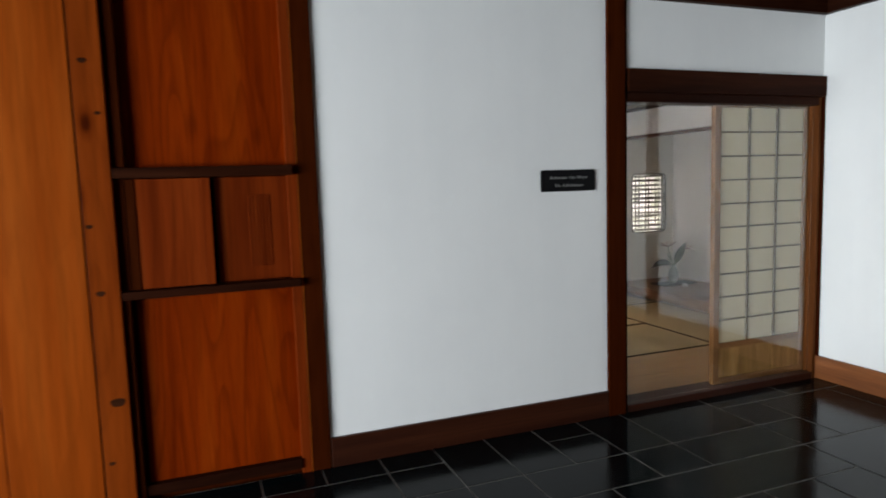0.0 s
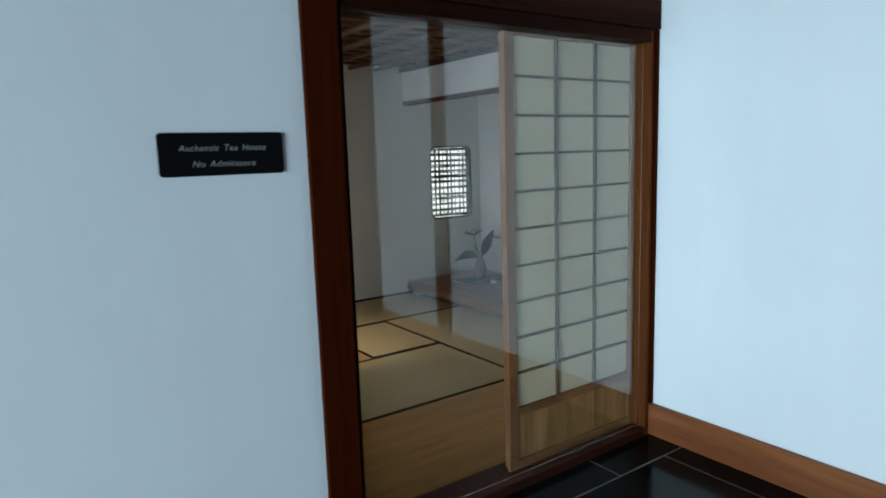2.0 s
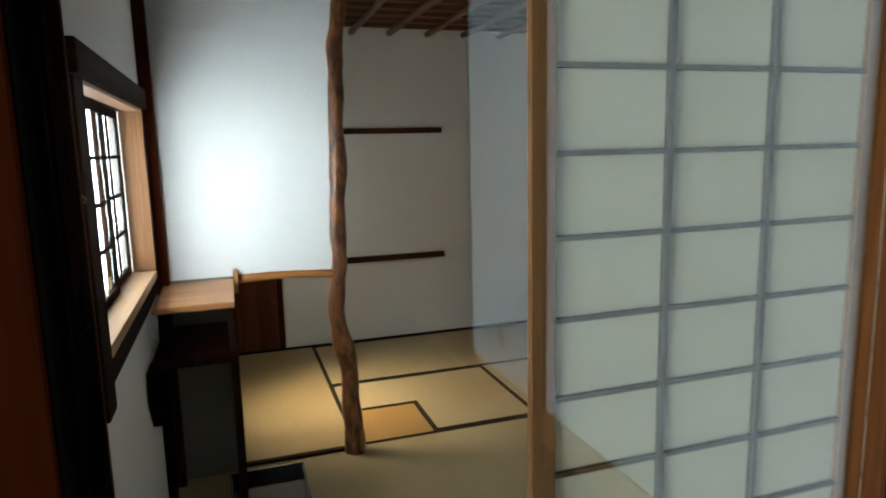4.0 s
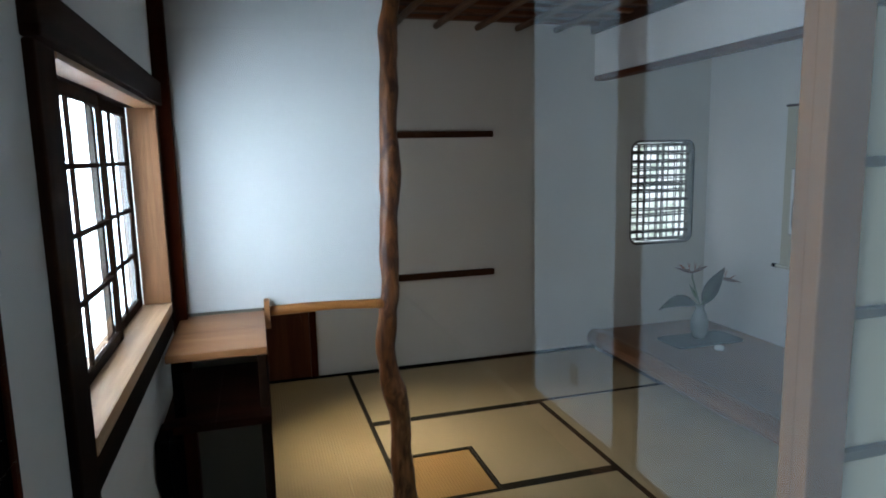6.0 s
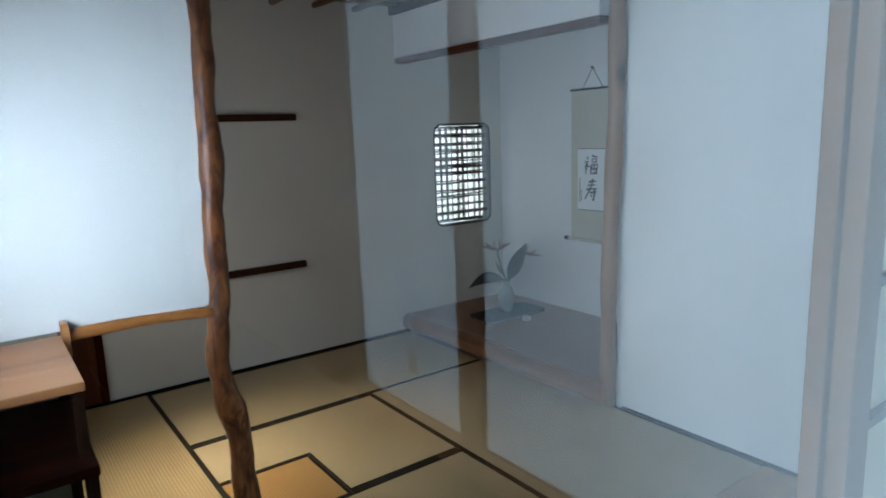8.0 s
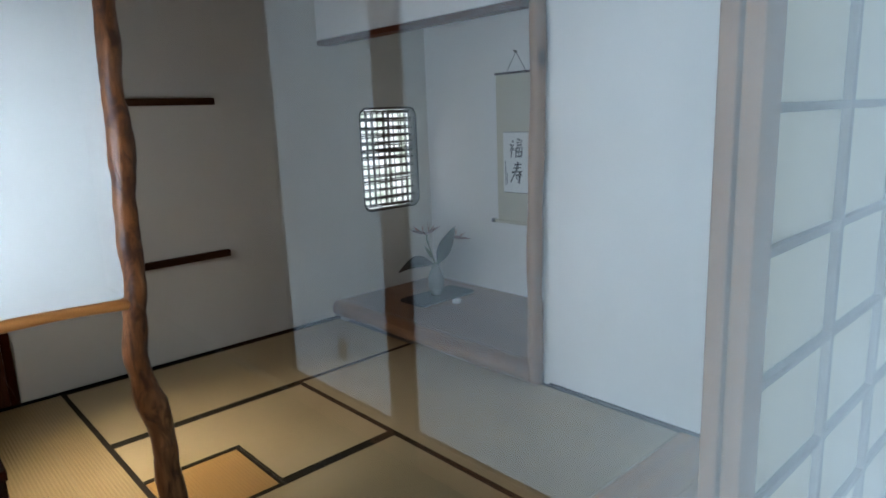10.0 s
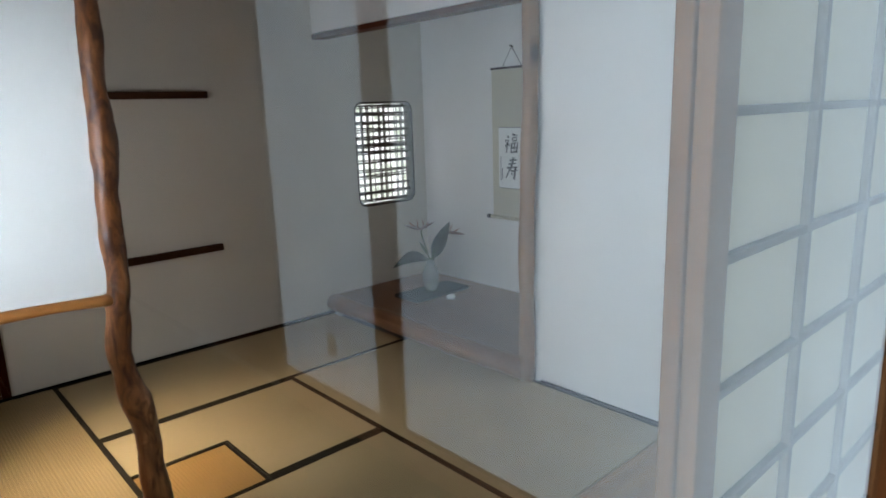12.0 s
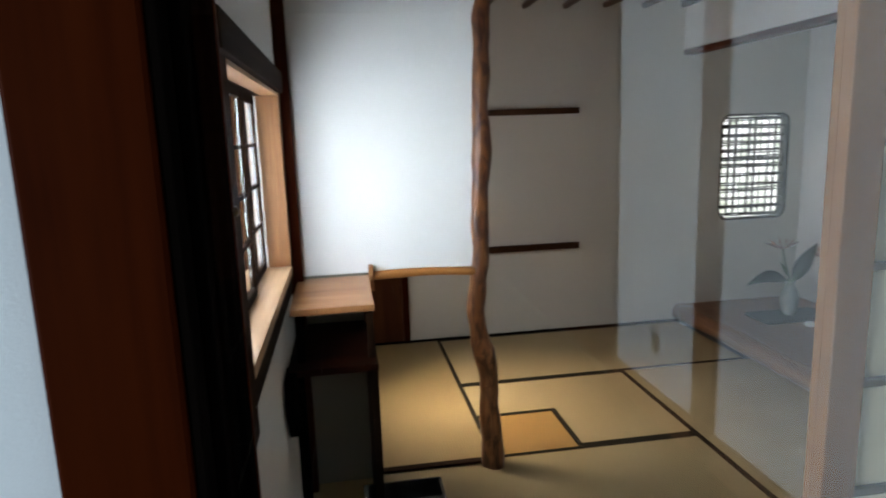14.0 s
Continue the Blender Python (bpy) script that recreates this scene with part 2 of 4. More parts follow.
KNOT = wood("dark_knot_wood", (0.020, 0.006, 0.003), (0.034, 0.010, 0.004), (0.05, 0.015, 0.006), "X", 0.9, 30, gloss=0.01)
GROUT = plain("floor_grout", (0.22, 0.21, 0.19), 0.9, 0, 80, 0.35)


def slate():
    m, n, l, b = material("black_slate")
    vec = coords(n, l, (1, 1, 1), 12.0)
    big = noise_tex(n, l, vec, 5, 5, 0.6, 0.4)
    col = ramp(n, [(0.3, (0.0010, 0.0024, 0.0028)), (0.6, (0.0022, 0.0050, 0.0058)), (0.85, (0.005, 0.0095, 0.0105))])
    l.new(big.outputs["Fac"], col.inputs[0])
    l.new(col.outputs[0], b.inputs["Base Color"])
    rr = ramp(n, [(0.3, (0.10, 0.10, 0.10)), (0.7, (0.2, 0.2, 0.2))])
    l.new(big.outputs["Fac"], rr.inputs[0])
    l.new(rr.outputs[0], b.inputs["Roughness"])
    b.inputs["Specular IOR Level"].default_value = 0.1
    relief = noise_tex(n, l, vec, 16, 5, 0.6, 0.8)
    bumped(n, l, b, relief.outputs["Fac"], 0.05, 0.006)
    return m


SLATE = slate()


def rush(name, axis, low, high):
    """Woven rush: narrow ribs along one axis, with uneven straw tones."""
    m, n, l, b = material(name)
    vec = coords(n, l, (1, 1, 1), 3.0)
    w = n.new("ShaderNodeTexWave")
    w.wave_type, w.bands_direction = "BANDS", axis
    w.inputs["Scale"].default_value = 21.0
    w.inputs["Distortion"].default_value, w.inputs["Detail Scale"].default_value = 0.25, 4.0
    l.new(vec.outputs[0], w.inputs["Vector"])
    big = noise_tex(n, l, vec, 2.2, 4, 0.6)
    col = ramp(n, [(0.3, low), (0.7, high)])
    l.new(big.outputs["Fac"], col.inputs[0])
    straw = noise_tex(n, l, coords(n, l, (140, 6, 1) if axis == "Y" else (6, 140, 1), 3.0), 2.0, 3, 0.7)
    sr = ramp(n, [(0.3, (0.72, 0.72, 0.7)), (0.65, (1.05, 1.03, 1.0))])
    l.new(straw.outputs["Fac"], sr.inputs[0])
    out = mixed(n, l, col.outputs[0], sr.outputs[0], 0.6 if axis == "X" else 0.15, "MULTIPLY")
    wr = ramp(n, [(0.0, (0.66, 0.63, 0.58)), (0.5, (1.0, 1.0, 1.0))])
    l.new(w.outputs["Fac"], wr.inputs[0])
    out = mixed(n, l, out, wr.outputs[0], 0.5 if axis == "X" else 0.1, "MULTIPLY")
    l.new(out, b.inputs["Base Color"])
    b.inputs["Roughness"].default_value = 0.5
    bumped(n, l, b, w.outputs["Fac"], 0.35 if axis == "X" else 0.03, 0.003)
    return m


# RUSHX is tinted more golden than RUSHY in place of view-dependent rush sheen
RUSHX = rush("rush_ribs_across", "X", (0.3, 0.1986, 0.07776), (0.39, 0.2664, 0.1123))
RUSHRO = rush("rush_hearth_cover", "X", (0.323, 0.1634, 0.0396), (0.4085, 0.2236, 0.0612))
RUSHY = rush("rush_ribs_along", "Y", (0.31, 0.2156, 0.09701), (0.4, 0.2874, 0.1392))


def paper_material():
    m, n, l, b = material("shoji_paper")
    vec = coords(n, l, (1, 1, 1))
    t = noise_tex(n, l, vec, 90, 5, 0.7)
    col = ramp(n, [(0.3, (0.56, 0.47, 0.315)), (0.7, (0.62, 0.525, 0.365))])
    l.new(t.outputs["Fac"], col.inputs[0])
    l.new(col.outputs[0], b.inputs["Base Color"])
    b.inputs["Roughness"].default_value = 0.9
    b.inputs["Specular IOR Level"].default_value = 0.05
    tr = n.new("ShaderNodeBsdfTranslucent")
    l.new(col.outputs[0], tr.inputs["Color"])
    mx = n.new("ShaderNodeMixShader")
    mx.inputs[0].default_value = 0.45
    l.new(b.outputs[0], mx.inputs[1])
    l.new(tr.outputs[0], mx.inputs[2])
    l.new(mx.outputs[0], n["Material Output"].inputs["Surface"])
    return m


PAPER = paper_material()


def glass_material():
    m, n, l, b = material("clear_glass")
    b.inputs["Base Color"].default_value = (0.97, 0.985, 0.98, 1)
    b.inputs["Roughness"].default_value = 0.0
    b.inputs["IOR"].default_value = 1.57
    b.inputs["Transmission Weight"].default_value = 1.0
    return m


GLASS = glass_material()


def garden_material():
    m, n, l, b = material("bright_garden")
    vec = coords(n, l, (1, 1, 1))
    t = noise_tex(n, l, vec, 7, 4, 0.6)
    col = ramp(n, [(0.36, (0.50, 0.56, 0.42)), (0.50, (0.84, 0.90, 0.80)), (0.60, (1.0, 1.0, 0.98))])
    l.new(t.outputs["Fac"], col.inputs[0])
    e = n.new("ShaderNodeEmission")
    e.inputs["Strength"].default_value = 1.4
    l.new(col.outputs[0], e.inputs["Color"])
    l.new(e.outputs[0], n["Material Output"].inputs["Surface"])
    return m


GARDEN = garden_material()


# ---- building blocks ----
BASE = {}


def thing(name, place, label, category, group="", kind=""):
    ob = new(name)
    ob.location = place
    ob.empty_display_size = 0.1
    BASE[ob.name] = Vector(place)
    return tagged(ob, label, category, group, kind)


def linked(name, bm, mat, origin):
    me = bpy.data.meshes.new(name)
    if origin.length:
        bmesh.ops.translate(bm, verts=bm.verts, vec=-origin)
    bm.to_mesh(me)
    bm.free()
    for m in mat if isinstance(mat, (list, tuple)) else (mat,):
        me.materials.append(m)
    return me


def part(name, bm, mat, parent, label="", smooth=False):
    """One mesh under a thing or a part; bm is in world metres."""
    origin = BASE[parent.name]
    me = linked(name, bm, mat, origin)
    if smooth:
        me.polygons.foreach_set("use_smooth", [True] * len(me.polygons))
    ob = new(name, me)
    ob.parent = parent
    BASE[ob.name] = origin
    return tagged(ob, label)


def single(name, bm, mat, label, category, kind="", group="", origin=(0, 0, 0), smooth=False):
    origin = Vector(origin)
    me = linked(name, bm, mat, origin)
    if smooth:
        me.polygons.foreach_set("use_smooth", [True] * len(me.polygons))
    ob = new(name, me)
    ob.location = origin
    BASE[ob.name] = origin
    return tagged(ob, label, category, group, kind)


def box(lo, hi, bevel=0.0, bm=None, slot=0):
    """A box between two corners, with rounded edges."""
    own = bmesh.new()
    bmesh.ops.create_cube(own, size=1)
    lo, hi = Vector(lo), Vector(hi)
    for v in own.verts:
        v.co = Vector([(a + b) / 2 + c * (b - a) for a, b, c in zip(lo, hi, v.co)])
    if bevel:
        bmesh.ops.bevel(own, geom=own.edges[:], offset=bevel, segments=2, affect="EDGES", profile=0.6)
    for f in own.faces:
        f.material_index = slot
    if bm is None:
        return own
    me = bpy.data.meshes.new("joined")
    own.to_mesh(me)
    own.free()
    bm.from_mesh(me)
    bpy.data.meshes.remove(me)
    return bm


def tube(points, radii, sides=12, wobble=0.0, seed=0, bm=None, squash=1.0):
    """A tapered tube along points, with closed ends."""
    bm = bm or bmesh.new()
    rng = random.Random(seed)
    pts = [Vector(p) for p in points]
    rings = []
    side = None
    for i, p in enumerate(pts):
        d = (pts[min(i + 1, len(pts) - 1)] - pts[max(i - 1, 0)]).normalized()
        if side is None:
            side = d.orthogonal().normalized()
        side = (side - d * side.dot(d)).normalized()
        up = d.cross(side)
        ring = []
        for k in range(sides):
            a = 2 * math.pi * k / sides
            r = radii[i] * (1 + wobble * rng.uniform(-1, 1))
            ring.append(bm.verts.new(p + side * (r * math.cos(a)) + up * (r * squash * math.sin(a))))
        rings.append(ring)
    for a, b in zip(rings, rings[1:]):
        for k in range(sides):
            bm.faces.new((a[k], a[(k + 1) % sides], b[(k + 1) % sides], b[k]))
    bm.faces.new(rings[0][::-1])
    bm.faces.new(rings[-1])
    return bm


def lathe(profile, centre, sides=28):
    bm = bmesh.new()
    rings = []
    for r, z in profile:
        rings.append([bm.verts.new((centre[0] + r * math.cos(2 * math.pi * k / sides), centre[1] + r * math.sin(2 * math.pi * k / sides), centre[2] + z)) for k in range(sides)])
    for a, b in zip(rings, rings[1:]):
        for k in range(sides):
            bm.faces.new((a[k], a[(k + 1) % sides], b[(k + 1) % sides], b[k]))
    bm.faces.new(rings[0][::-1])
    bm.faces.new(rings[-1])
    return bm


def prism(points, axis, lo, hi):
    """A flat outline, given in the two other axes, pushed from lo to hi along an axis."""
    bm = bmesh.new()
    put = {"x": lambda u, v, w: (w, u, v), "y": lambda u, v, w: (u, w, v), "z": lambda u, v, w: (u, v, w)}[axis]
    a = [bm.verts.new(put(u, v, lo)) for u, v in points]
    b = [bm.verts.new(put(u, v, hi)) for u, v in points]
    bm.faces.new(a[::-1])
    bm.faces.new(b)
    for i in range(len(a)):
        j = (i + 1) % len(a)
        bm.faces.new((a[i], a[j], b[j], b[i]))
    bmesh.ops.recalc_face_normals(bm, faces=bm.faces)
    return bm


def merge(bm, other):
    me = bpy.data.meshes.new("joined")
    other.to_mesh(me)
    other.free()
    bm.from_mesh(me)
    bpy.data.meshes.remove(me)
    return bm


def rounded(u0, v0, u1, v1, r, steps=6):
    pts = []
    for cu, cv, a0 in ((u1 - r, v1 - r, 0), (u0 + r, v1 - r, 90), (u0 + r, v0 + r, 180), (u1 - r, v0 + r, 270)):
        for k in range(steps + 1):
            a = radians(a0 + 90 * k / steps)
            pts.append((cu + r * math.cos(a), cv + r * math.sin(a)))
    return pts


# ---- the plan ----
WALL = 3.345          # hall side of the wall with the door
WEST = -5.0           # the hall's west wall
EAST = 4.382          # the hall's east wall
BACK = 7.235          # back wall of the tea room
LEFT = 2.62           # window wall of the tea room
TOKO = 5.38           # front of the alcove
TOKO_BACK = 6.395
TAT = -0.02           # top of the mats
TOP = 2.75            # hall ceiling
ROOF = 2.37           # underside of the tea room's ceiling boards

# hall walls
bm = box((0.79, WALL, -0.1), (2.56, WALL + 0.1, TOP))
box((2.705, WALL, 2.172), (EAST, WALL + 0.1, TOP), bm=bm)
box((EAST, WALL, -0.1), (5.57, WALL + 0.1, TOP), bm=bm)
single("wall_north", bm, WHITE, "smooth white painted wall with a doorway into the tea room", "wall", "structure")
bm = box((EAST, 0.67, -0.1), (EAST + 0.1, WALL, TOP))
single("wall_east", bm, WHITE, "smooth white painted wall beside the tea room doorway", "wall", "structure")
single("wall_east_wood", box((EAST + 0.05, -3.0, -0.1), (EAST + 0.15, 0.67, TOP)), DARKZ, "dark wood-clad wall at the back of the hall", "wall", "structure")
single("wall_south", box((WEST - 0.1, -3.1, -0.1), (EAST + 0.15, -3.0, TOP)), DARKX, "dark wood-clad wall behind the hall", "wall", "structure")
bm = box((WEST - 0.1, -3.0, -0.1), (WEST, -2.6, TOP))
box((WEST - 0.1, 2.1, -0.1), (WEST, WALL + 0.1, TOP), bm=bm)
box((WEST - 0.1, -2.6, -0.1), (WEST, 2.1, 0.06), bm=bm)
box((WEST - 0.1, -2.6, 2.0), (WEST, 2.1, TOP), bm=bm)
single("wall_west", bm, WHITE, "white wall with a wide window opening", "wall", "structure")
single("ceiling", box((WEST - 0.1, -3.1, TOP), (EAST + 0.15, WALL + 0.1, TOP + 0.06)), DARKX, "dark stained wooden hall ceiling", "ceiling", "structure")
single("trim_north", box((0.79, WALL - 0.05, 2.59), (EAST, WALL - 0.001, TOP - 0.003), 0.004), DARKX, "dark wooden trim along the ceiling", "trim", "structure")
single("trim_east", box((EAST - 0.05, 0.67, 2.59), (EAST - 0.001, WALL - 0.052, TOP - 0.003), 0.004), DARKY, "dark wooden trim along the ceiling", "trim", "structure")
single("trim_post_east", box((EAST - 0.025, 1.52, 0.0), (EAST - 0.001, 1.68, 2.588), 0.004), DARKZ, "dark wooden post set in the white wall", "trim", "structure")
single("trim_edge_east", box((EAST - 0.025, 0.60, 0.0), (EAST + 0.049, 0.669, 2.588), 0.004), DARKZ, "dark wooden post at the end of the white wall", "trim", "structure")
single("baseboard_north", box((0.792, WALL - 0.022, 0.002), (2.556, WALL - 0.001, 0.165), 0.004), BASEX, "dark reddish wooden baseboard", "baseboard", "structure")
bm = box((EAST - 0.024, 0.67, 0.002), (EAST - 0.001, 1.518, 0.17), 0.004)
box((EAST - 0.024, 1.682, 0.002), (EAST - 0.001, WALL - 0.004, 0.17), 0.004, bm=bm)
single("baseboard_east", bm, BASEY, "orange-brown wooden baseboard along the white wall", "baseboard", "structure")
outlet = thing("wall_outlet", (EAST, 1.13, 0.405), "small brown electrical outlet plate above the baseboard", "outlet")
part("plate", box((EAST - 0.008, 1.10, 0.35), (EAST - 0.001, 1.165, 0.455), 0.002), OUTLET, outlet)

# tea room walls
W0, W1, S0, S1 = 4.095, 5.215, 1.003, 1.672       # the window
H0, H1, H2, H3 = 5.60, 6.45, 0.93, 1.52         # the window behind the sleeve wall
bm = bmesh.new()
for y0, y1, z0, z1 in ((WALL + 0.1, W0, -0.1, TOP), (W0, W1, -0.1, S0), (W0, W1, S1, TOP), (W1, H0, -0.1, TOP), (H0, H1, -0.1, H2), (H0, H1, H3, TOP), (H1, BACK + 0.1, -0.1, TOP)):
    box((LEFT - 0.12, y0, z0), (LEFT, y1, z1), bm=bm)
single("wall_tea_west", bm, SAND, "off-white plastered tea room wall with a window", "wall", "structure")
LX0, LX1, LZ0, LZ1 = 5.706, 6.262, 0.757, 1.552
bm = box((LEFT, BACK, -0.1), (LX0, BACK + 0.1, TOP))
box((LX1, BACK, -0.1), (TOKO_BACK + 0.1, BACK + 0.1, TOP), bm=bm)
box((LX0, BACK, -0.1), (LX1, BACK + 0.1, LZ0), bm=bm)
box((LX0, BACK, LZ1), (LX1, BACK + 0.1, TOP), bm=bm)
for cu, cv, su, sv in ((LX0, LZ0, 1, 1), (LX1, LZ0, -1, 1), (LX0, LZ1, 1, -1), (LX1, LZ1, -1, -1)):
    r = 0.07
    arc = [(cu + su * (r - r * math.cos(radians(90 * k / 6))), cv + sv * (r - r * math.sin(radians(90 * k / 6)))) for k in range(7)]
    merge(bm, prism([(cu, cv)] + arc, "y", BACK, BACK + 0.1))
single("wall_tea_north", bm, BEIGE, "off-white plastered back wall with a rounded lattice window", "wall", "structure")
single("wall_alcove_back", box((TOKO_BACK, 5.2, -0.1), (TOKO_BACK + 0.1, BACK, TOP)), SAND, "off-white plastered back wall of the alcove", "wall", "structure")
single("wall_alcove_side", box((5.475, 5.2, -0.1), (TOKO_BACK, 5.29, TOP)), SAND, "off-white plastered side wall of the alcove", "wall", "structure")
single("wall_tea_east", box((5.47, WALL + 0.1, -0.1), (5.57, 5.2, TOP)), SAND, "off-white plastered wall beside the alcove post", "wall", "structure")
single("wall_alcove_upper", box((TOKO, 5.35, 2.033), (TOKO + 0.09, BACK, ROOF + 0.05)), SAND, "off-white plastered wall above the alcove beam", "wall", "structure")
LOG = ((-0.06, 3.463, 0.056), (0.03, 3.462, 0.052), (0.15, 3.456, 0.046), (0.28, 3.452, 0.043), (0.40, 3.451, 0.040), (0.45, 3.447, 0.043), (0.50, 3.437, 0.048), (0.535, 3.429, 0.053), (0.575, 3.416, 0.048), (0.63, 3.406, 0.041),
       (0.70, 3.400, 0.040), (0.76, 3.402, 0.040), (0.86, 3.412, 0.038), (0.96, 3.422, 0.041), (1.05, 3.422, 0.038), (1.25, 3.427, 0.038), (1.33, 3.432, 0.040), (1.45, 3.441, 0.043), (1.51, 3.441, 0.041), (1.57, 3.437, 0.037),
       (1.80, 3.448, 0.036), (1.93, 3.447, 0.036), (1.98, 3.451, 0.038), (2.05, 3.463, 0.037), (2.12, 3.473, 0.035), (2.22, 3.487, 0.034), (2.39, 3.505, 0.034))
lz, lx, lr = zip(*LOG)
edge = [(float(np.interp(z, lz, lx)) - 0.012, float(z)) for z in np.linspace(0.927, ROOF + 0.02, 24)]
bm = prism([(LEFT, ROOF + 0.02), (LEFT, 0.927)] + edge, "y", 5.372, 5.412)
single("wall_sleeve", bm, SAND, "thin white plastered sleeve wall between crooked post and window", "wall", "structure")
# lower sleeve wall; shade under the shelf is put into the plaster colour
single("wall_sleeve_lower", box((LEFT, 5.374, -0.1), (2.93, 5.412, 0.9265)), PANELW, "plastered wall panel under the shelf, coloured dark for its shade", "wall", "structure")

# tea room ceiling: boards, with battens below them
bm = box((LEFT, WALL + 0.1, ROOF + 0.02), (TOKO, BACK, ROOF + 0.06), slot=0)
y = BACK - 0.11
while y > WALL + 0.15:
    box((LEFT, y - 0.028, ROOF - 0.004), (TOKO, y + 0.028, ROOF + 0.021), 0.003, bm=bm, slot=1)
    y -= 0.21
single("ceiling_tea", bm, (CEILW, BATTEN), "dark board ceiling with lighter battens", "ceiling", "structure")
for i in range(10):
    x = 2.70 + 0.2955 * i
    if x > TOKO - 0.1:
        break
    rng = random.Random(40 + i)
    pts = [(x + rng.uniform(-0.004, 0.004), yy, ROOF - 0.024 + rng.uniform(-0.003, 0.003)) for yy in np.linspace(WALL + 0.12, BACK - 0.002, 12)]
    tagged(single("ceiling_pole", tube(pts, [0.022 * rng.uniform(0.92, 1.08) for _ in pts], 10, 0.03, i), POLEW, "slim peeled wooden pole under the ceiling", "ceiling pole", "structure", "ceiling poles", smooth=True))

single("trim_ceiling_edge", box((TOKO - 0.04, WALL + 0.15, ROOF - 0.045), (TOKO - 0.002, BACK - 0.001, ROOF + 0.019), 0.006), CEILW, "dark wooden strip along the ceiling edge", "trim", "structure")
# unseen slab, added to stop sky light leaking in above the ceilings
single("roof", box((LEFT - 0.12, WALL + 0.1, TOP), (TOKO_BACK + 0.1, BACK + 0.1, TOP + 0.06)), CEILW, "unseen slab added over the tea room to block sky light", "roof", "structure")
single("ceiling_alcove", box((TOKO + 0.09, 5.29, 2.55), (TOKO_BACK, BACK, 2.6)), CEILW, "dark board ceiling of the alcove", "ceiling", "structure")

# ---- doorway ----
doorway = thing("doorway_frame", (3.5, WALL, 0), "dark reddish-brown timber doorway frame with a heavy lintel", "door frame", kind="structure")
part("post", box((2.56, WALL - 0.022, 0.0), (2.687, WALL + 0.12, TOP - 0.162), 0.005), DARKZ, doorway)
# near-black strip: shade on the post's inner edge, put into its colour
part("post_edge", box((2.6875, WALL - 0.019, 0.0), (2.70, WALL + 0.12, TOP - 0.162), 0.003), BLACKZ, doorway, "post edge coloured near black for shade")
part("lintel", box((2.707, WALL - 0.03, 2.03), (EAST - 0.002, WALL + 0.09, 2.172), 0.005), DARKX, doorway)
part("head_track", box((2.707, WALL - 0.012, 1.972), (4.33, WALL + 0.15, 2.029), 0.003), DARKX, doorway)
part("sill", box((2.707, WALL - 0.01, -0.03), (4.33, WALL + 0.17, 0.045), 0.004), BASEX, doorway)
part("jamb", box((4.332, WALL - 0.012, 0.0), (4.352, WALL + 0.15, 2.029), 0.003), JAMBZ, doorway)
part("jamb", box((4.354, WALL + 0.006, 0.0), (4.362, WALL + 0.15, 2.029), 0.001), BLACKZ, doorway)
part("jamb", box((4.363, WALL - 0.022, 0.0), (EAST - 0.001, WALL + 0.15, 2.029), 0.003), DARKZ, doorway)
# inner jambs in near-black, so the doorway's side reads as shaded
part("inner_jamb", box((2.7005, WALL + 0.012, 0.046), (2.7135, WALL + 0.094, 1.971), 0.003), BLACKZ, doorway, "wooden inner jamb coloured near black for shade")
part("inner_jamb", box((2.7005, WALL + 0.095, 0.046), (2.7225, WALL + 0.134, 1.971), 0.003), BLACKZ, doorway, "wooden inner jamb coloured near black for shade")
part("inner_trim", box((2.7005, WALL + 0.135, 0.046), (2.7235, WALL + 0.150, 1.971), 0.003), DARKZ, doorway, "brown wooden trim strip")
part("knob", lathe([(0.003, 0.0), (0.006, 0.003), (0.007, 0.008), (0.004, 0.012)], (2.7235, WALL + 0.142, 1.41), 12), BRASS, doorway)
single("wall_tea_south", box((LEFT, WALL + 0.1, 2.172), (EAST, WALL + 0.14, TOP)), SAND, "plastered wall above the doorway", "wall", "structure")

pane = thing("glass_pane", (3.5, WALL + 0.04, 0.5), "large clear fixed glass pane closing the doorway", "glass pane", kind="structure")
g = part("glass", box((2.7132, WALL + 0.034, 0.046), (4.331, WALL + 0.042, 1.971)), GLASS, pane)
g.visible_shadow = False

sign = thing("door_sign", (2.287, WALL - 0.003, 1.5), "black plastic wall sign with small white lettering", "sign")
part("plate", prism(rounded(2.10, 1.437, 2.475, 1.565, 0.012), "y", WALL - 0.008, WALL - 0.001), SIGNBLACK, sign)


def lettering(text, size, place, parent):
    cu = bpy.data.curves.new("lettering", "FONT")
    cu.body, cu.size, cu.align_x, cu.extrude, cu.shear = text, size, "CENTER", 0.0006, 0.25
    cu.space_character, cu.space_word = 1.12, 1.4
    ob = bpy.data.objects.new("lettering", cu)
    scene.collection.objects.link(ob)
    me = bpy.data.meshes.new_from_object(ob)
    bpy.data.objects.remove(ob)
    me.transform(Matrix.Translation(Vector(place) - BASE[parent.name]) @ Matrix.Rotation(radians(90), 4, "X"))
    me.materials.append(SIGNWHITE)
    ob = new("lettering", me)
    ob.parent = parent
    return ob


lettering("Authentic Tea House", 0.0262, (2.287, WALL - 0.0092, 1.511), sign)
lettering("No Admittance", 0.0268, (2.287, WALL - 0.0092, 1.464), sign)


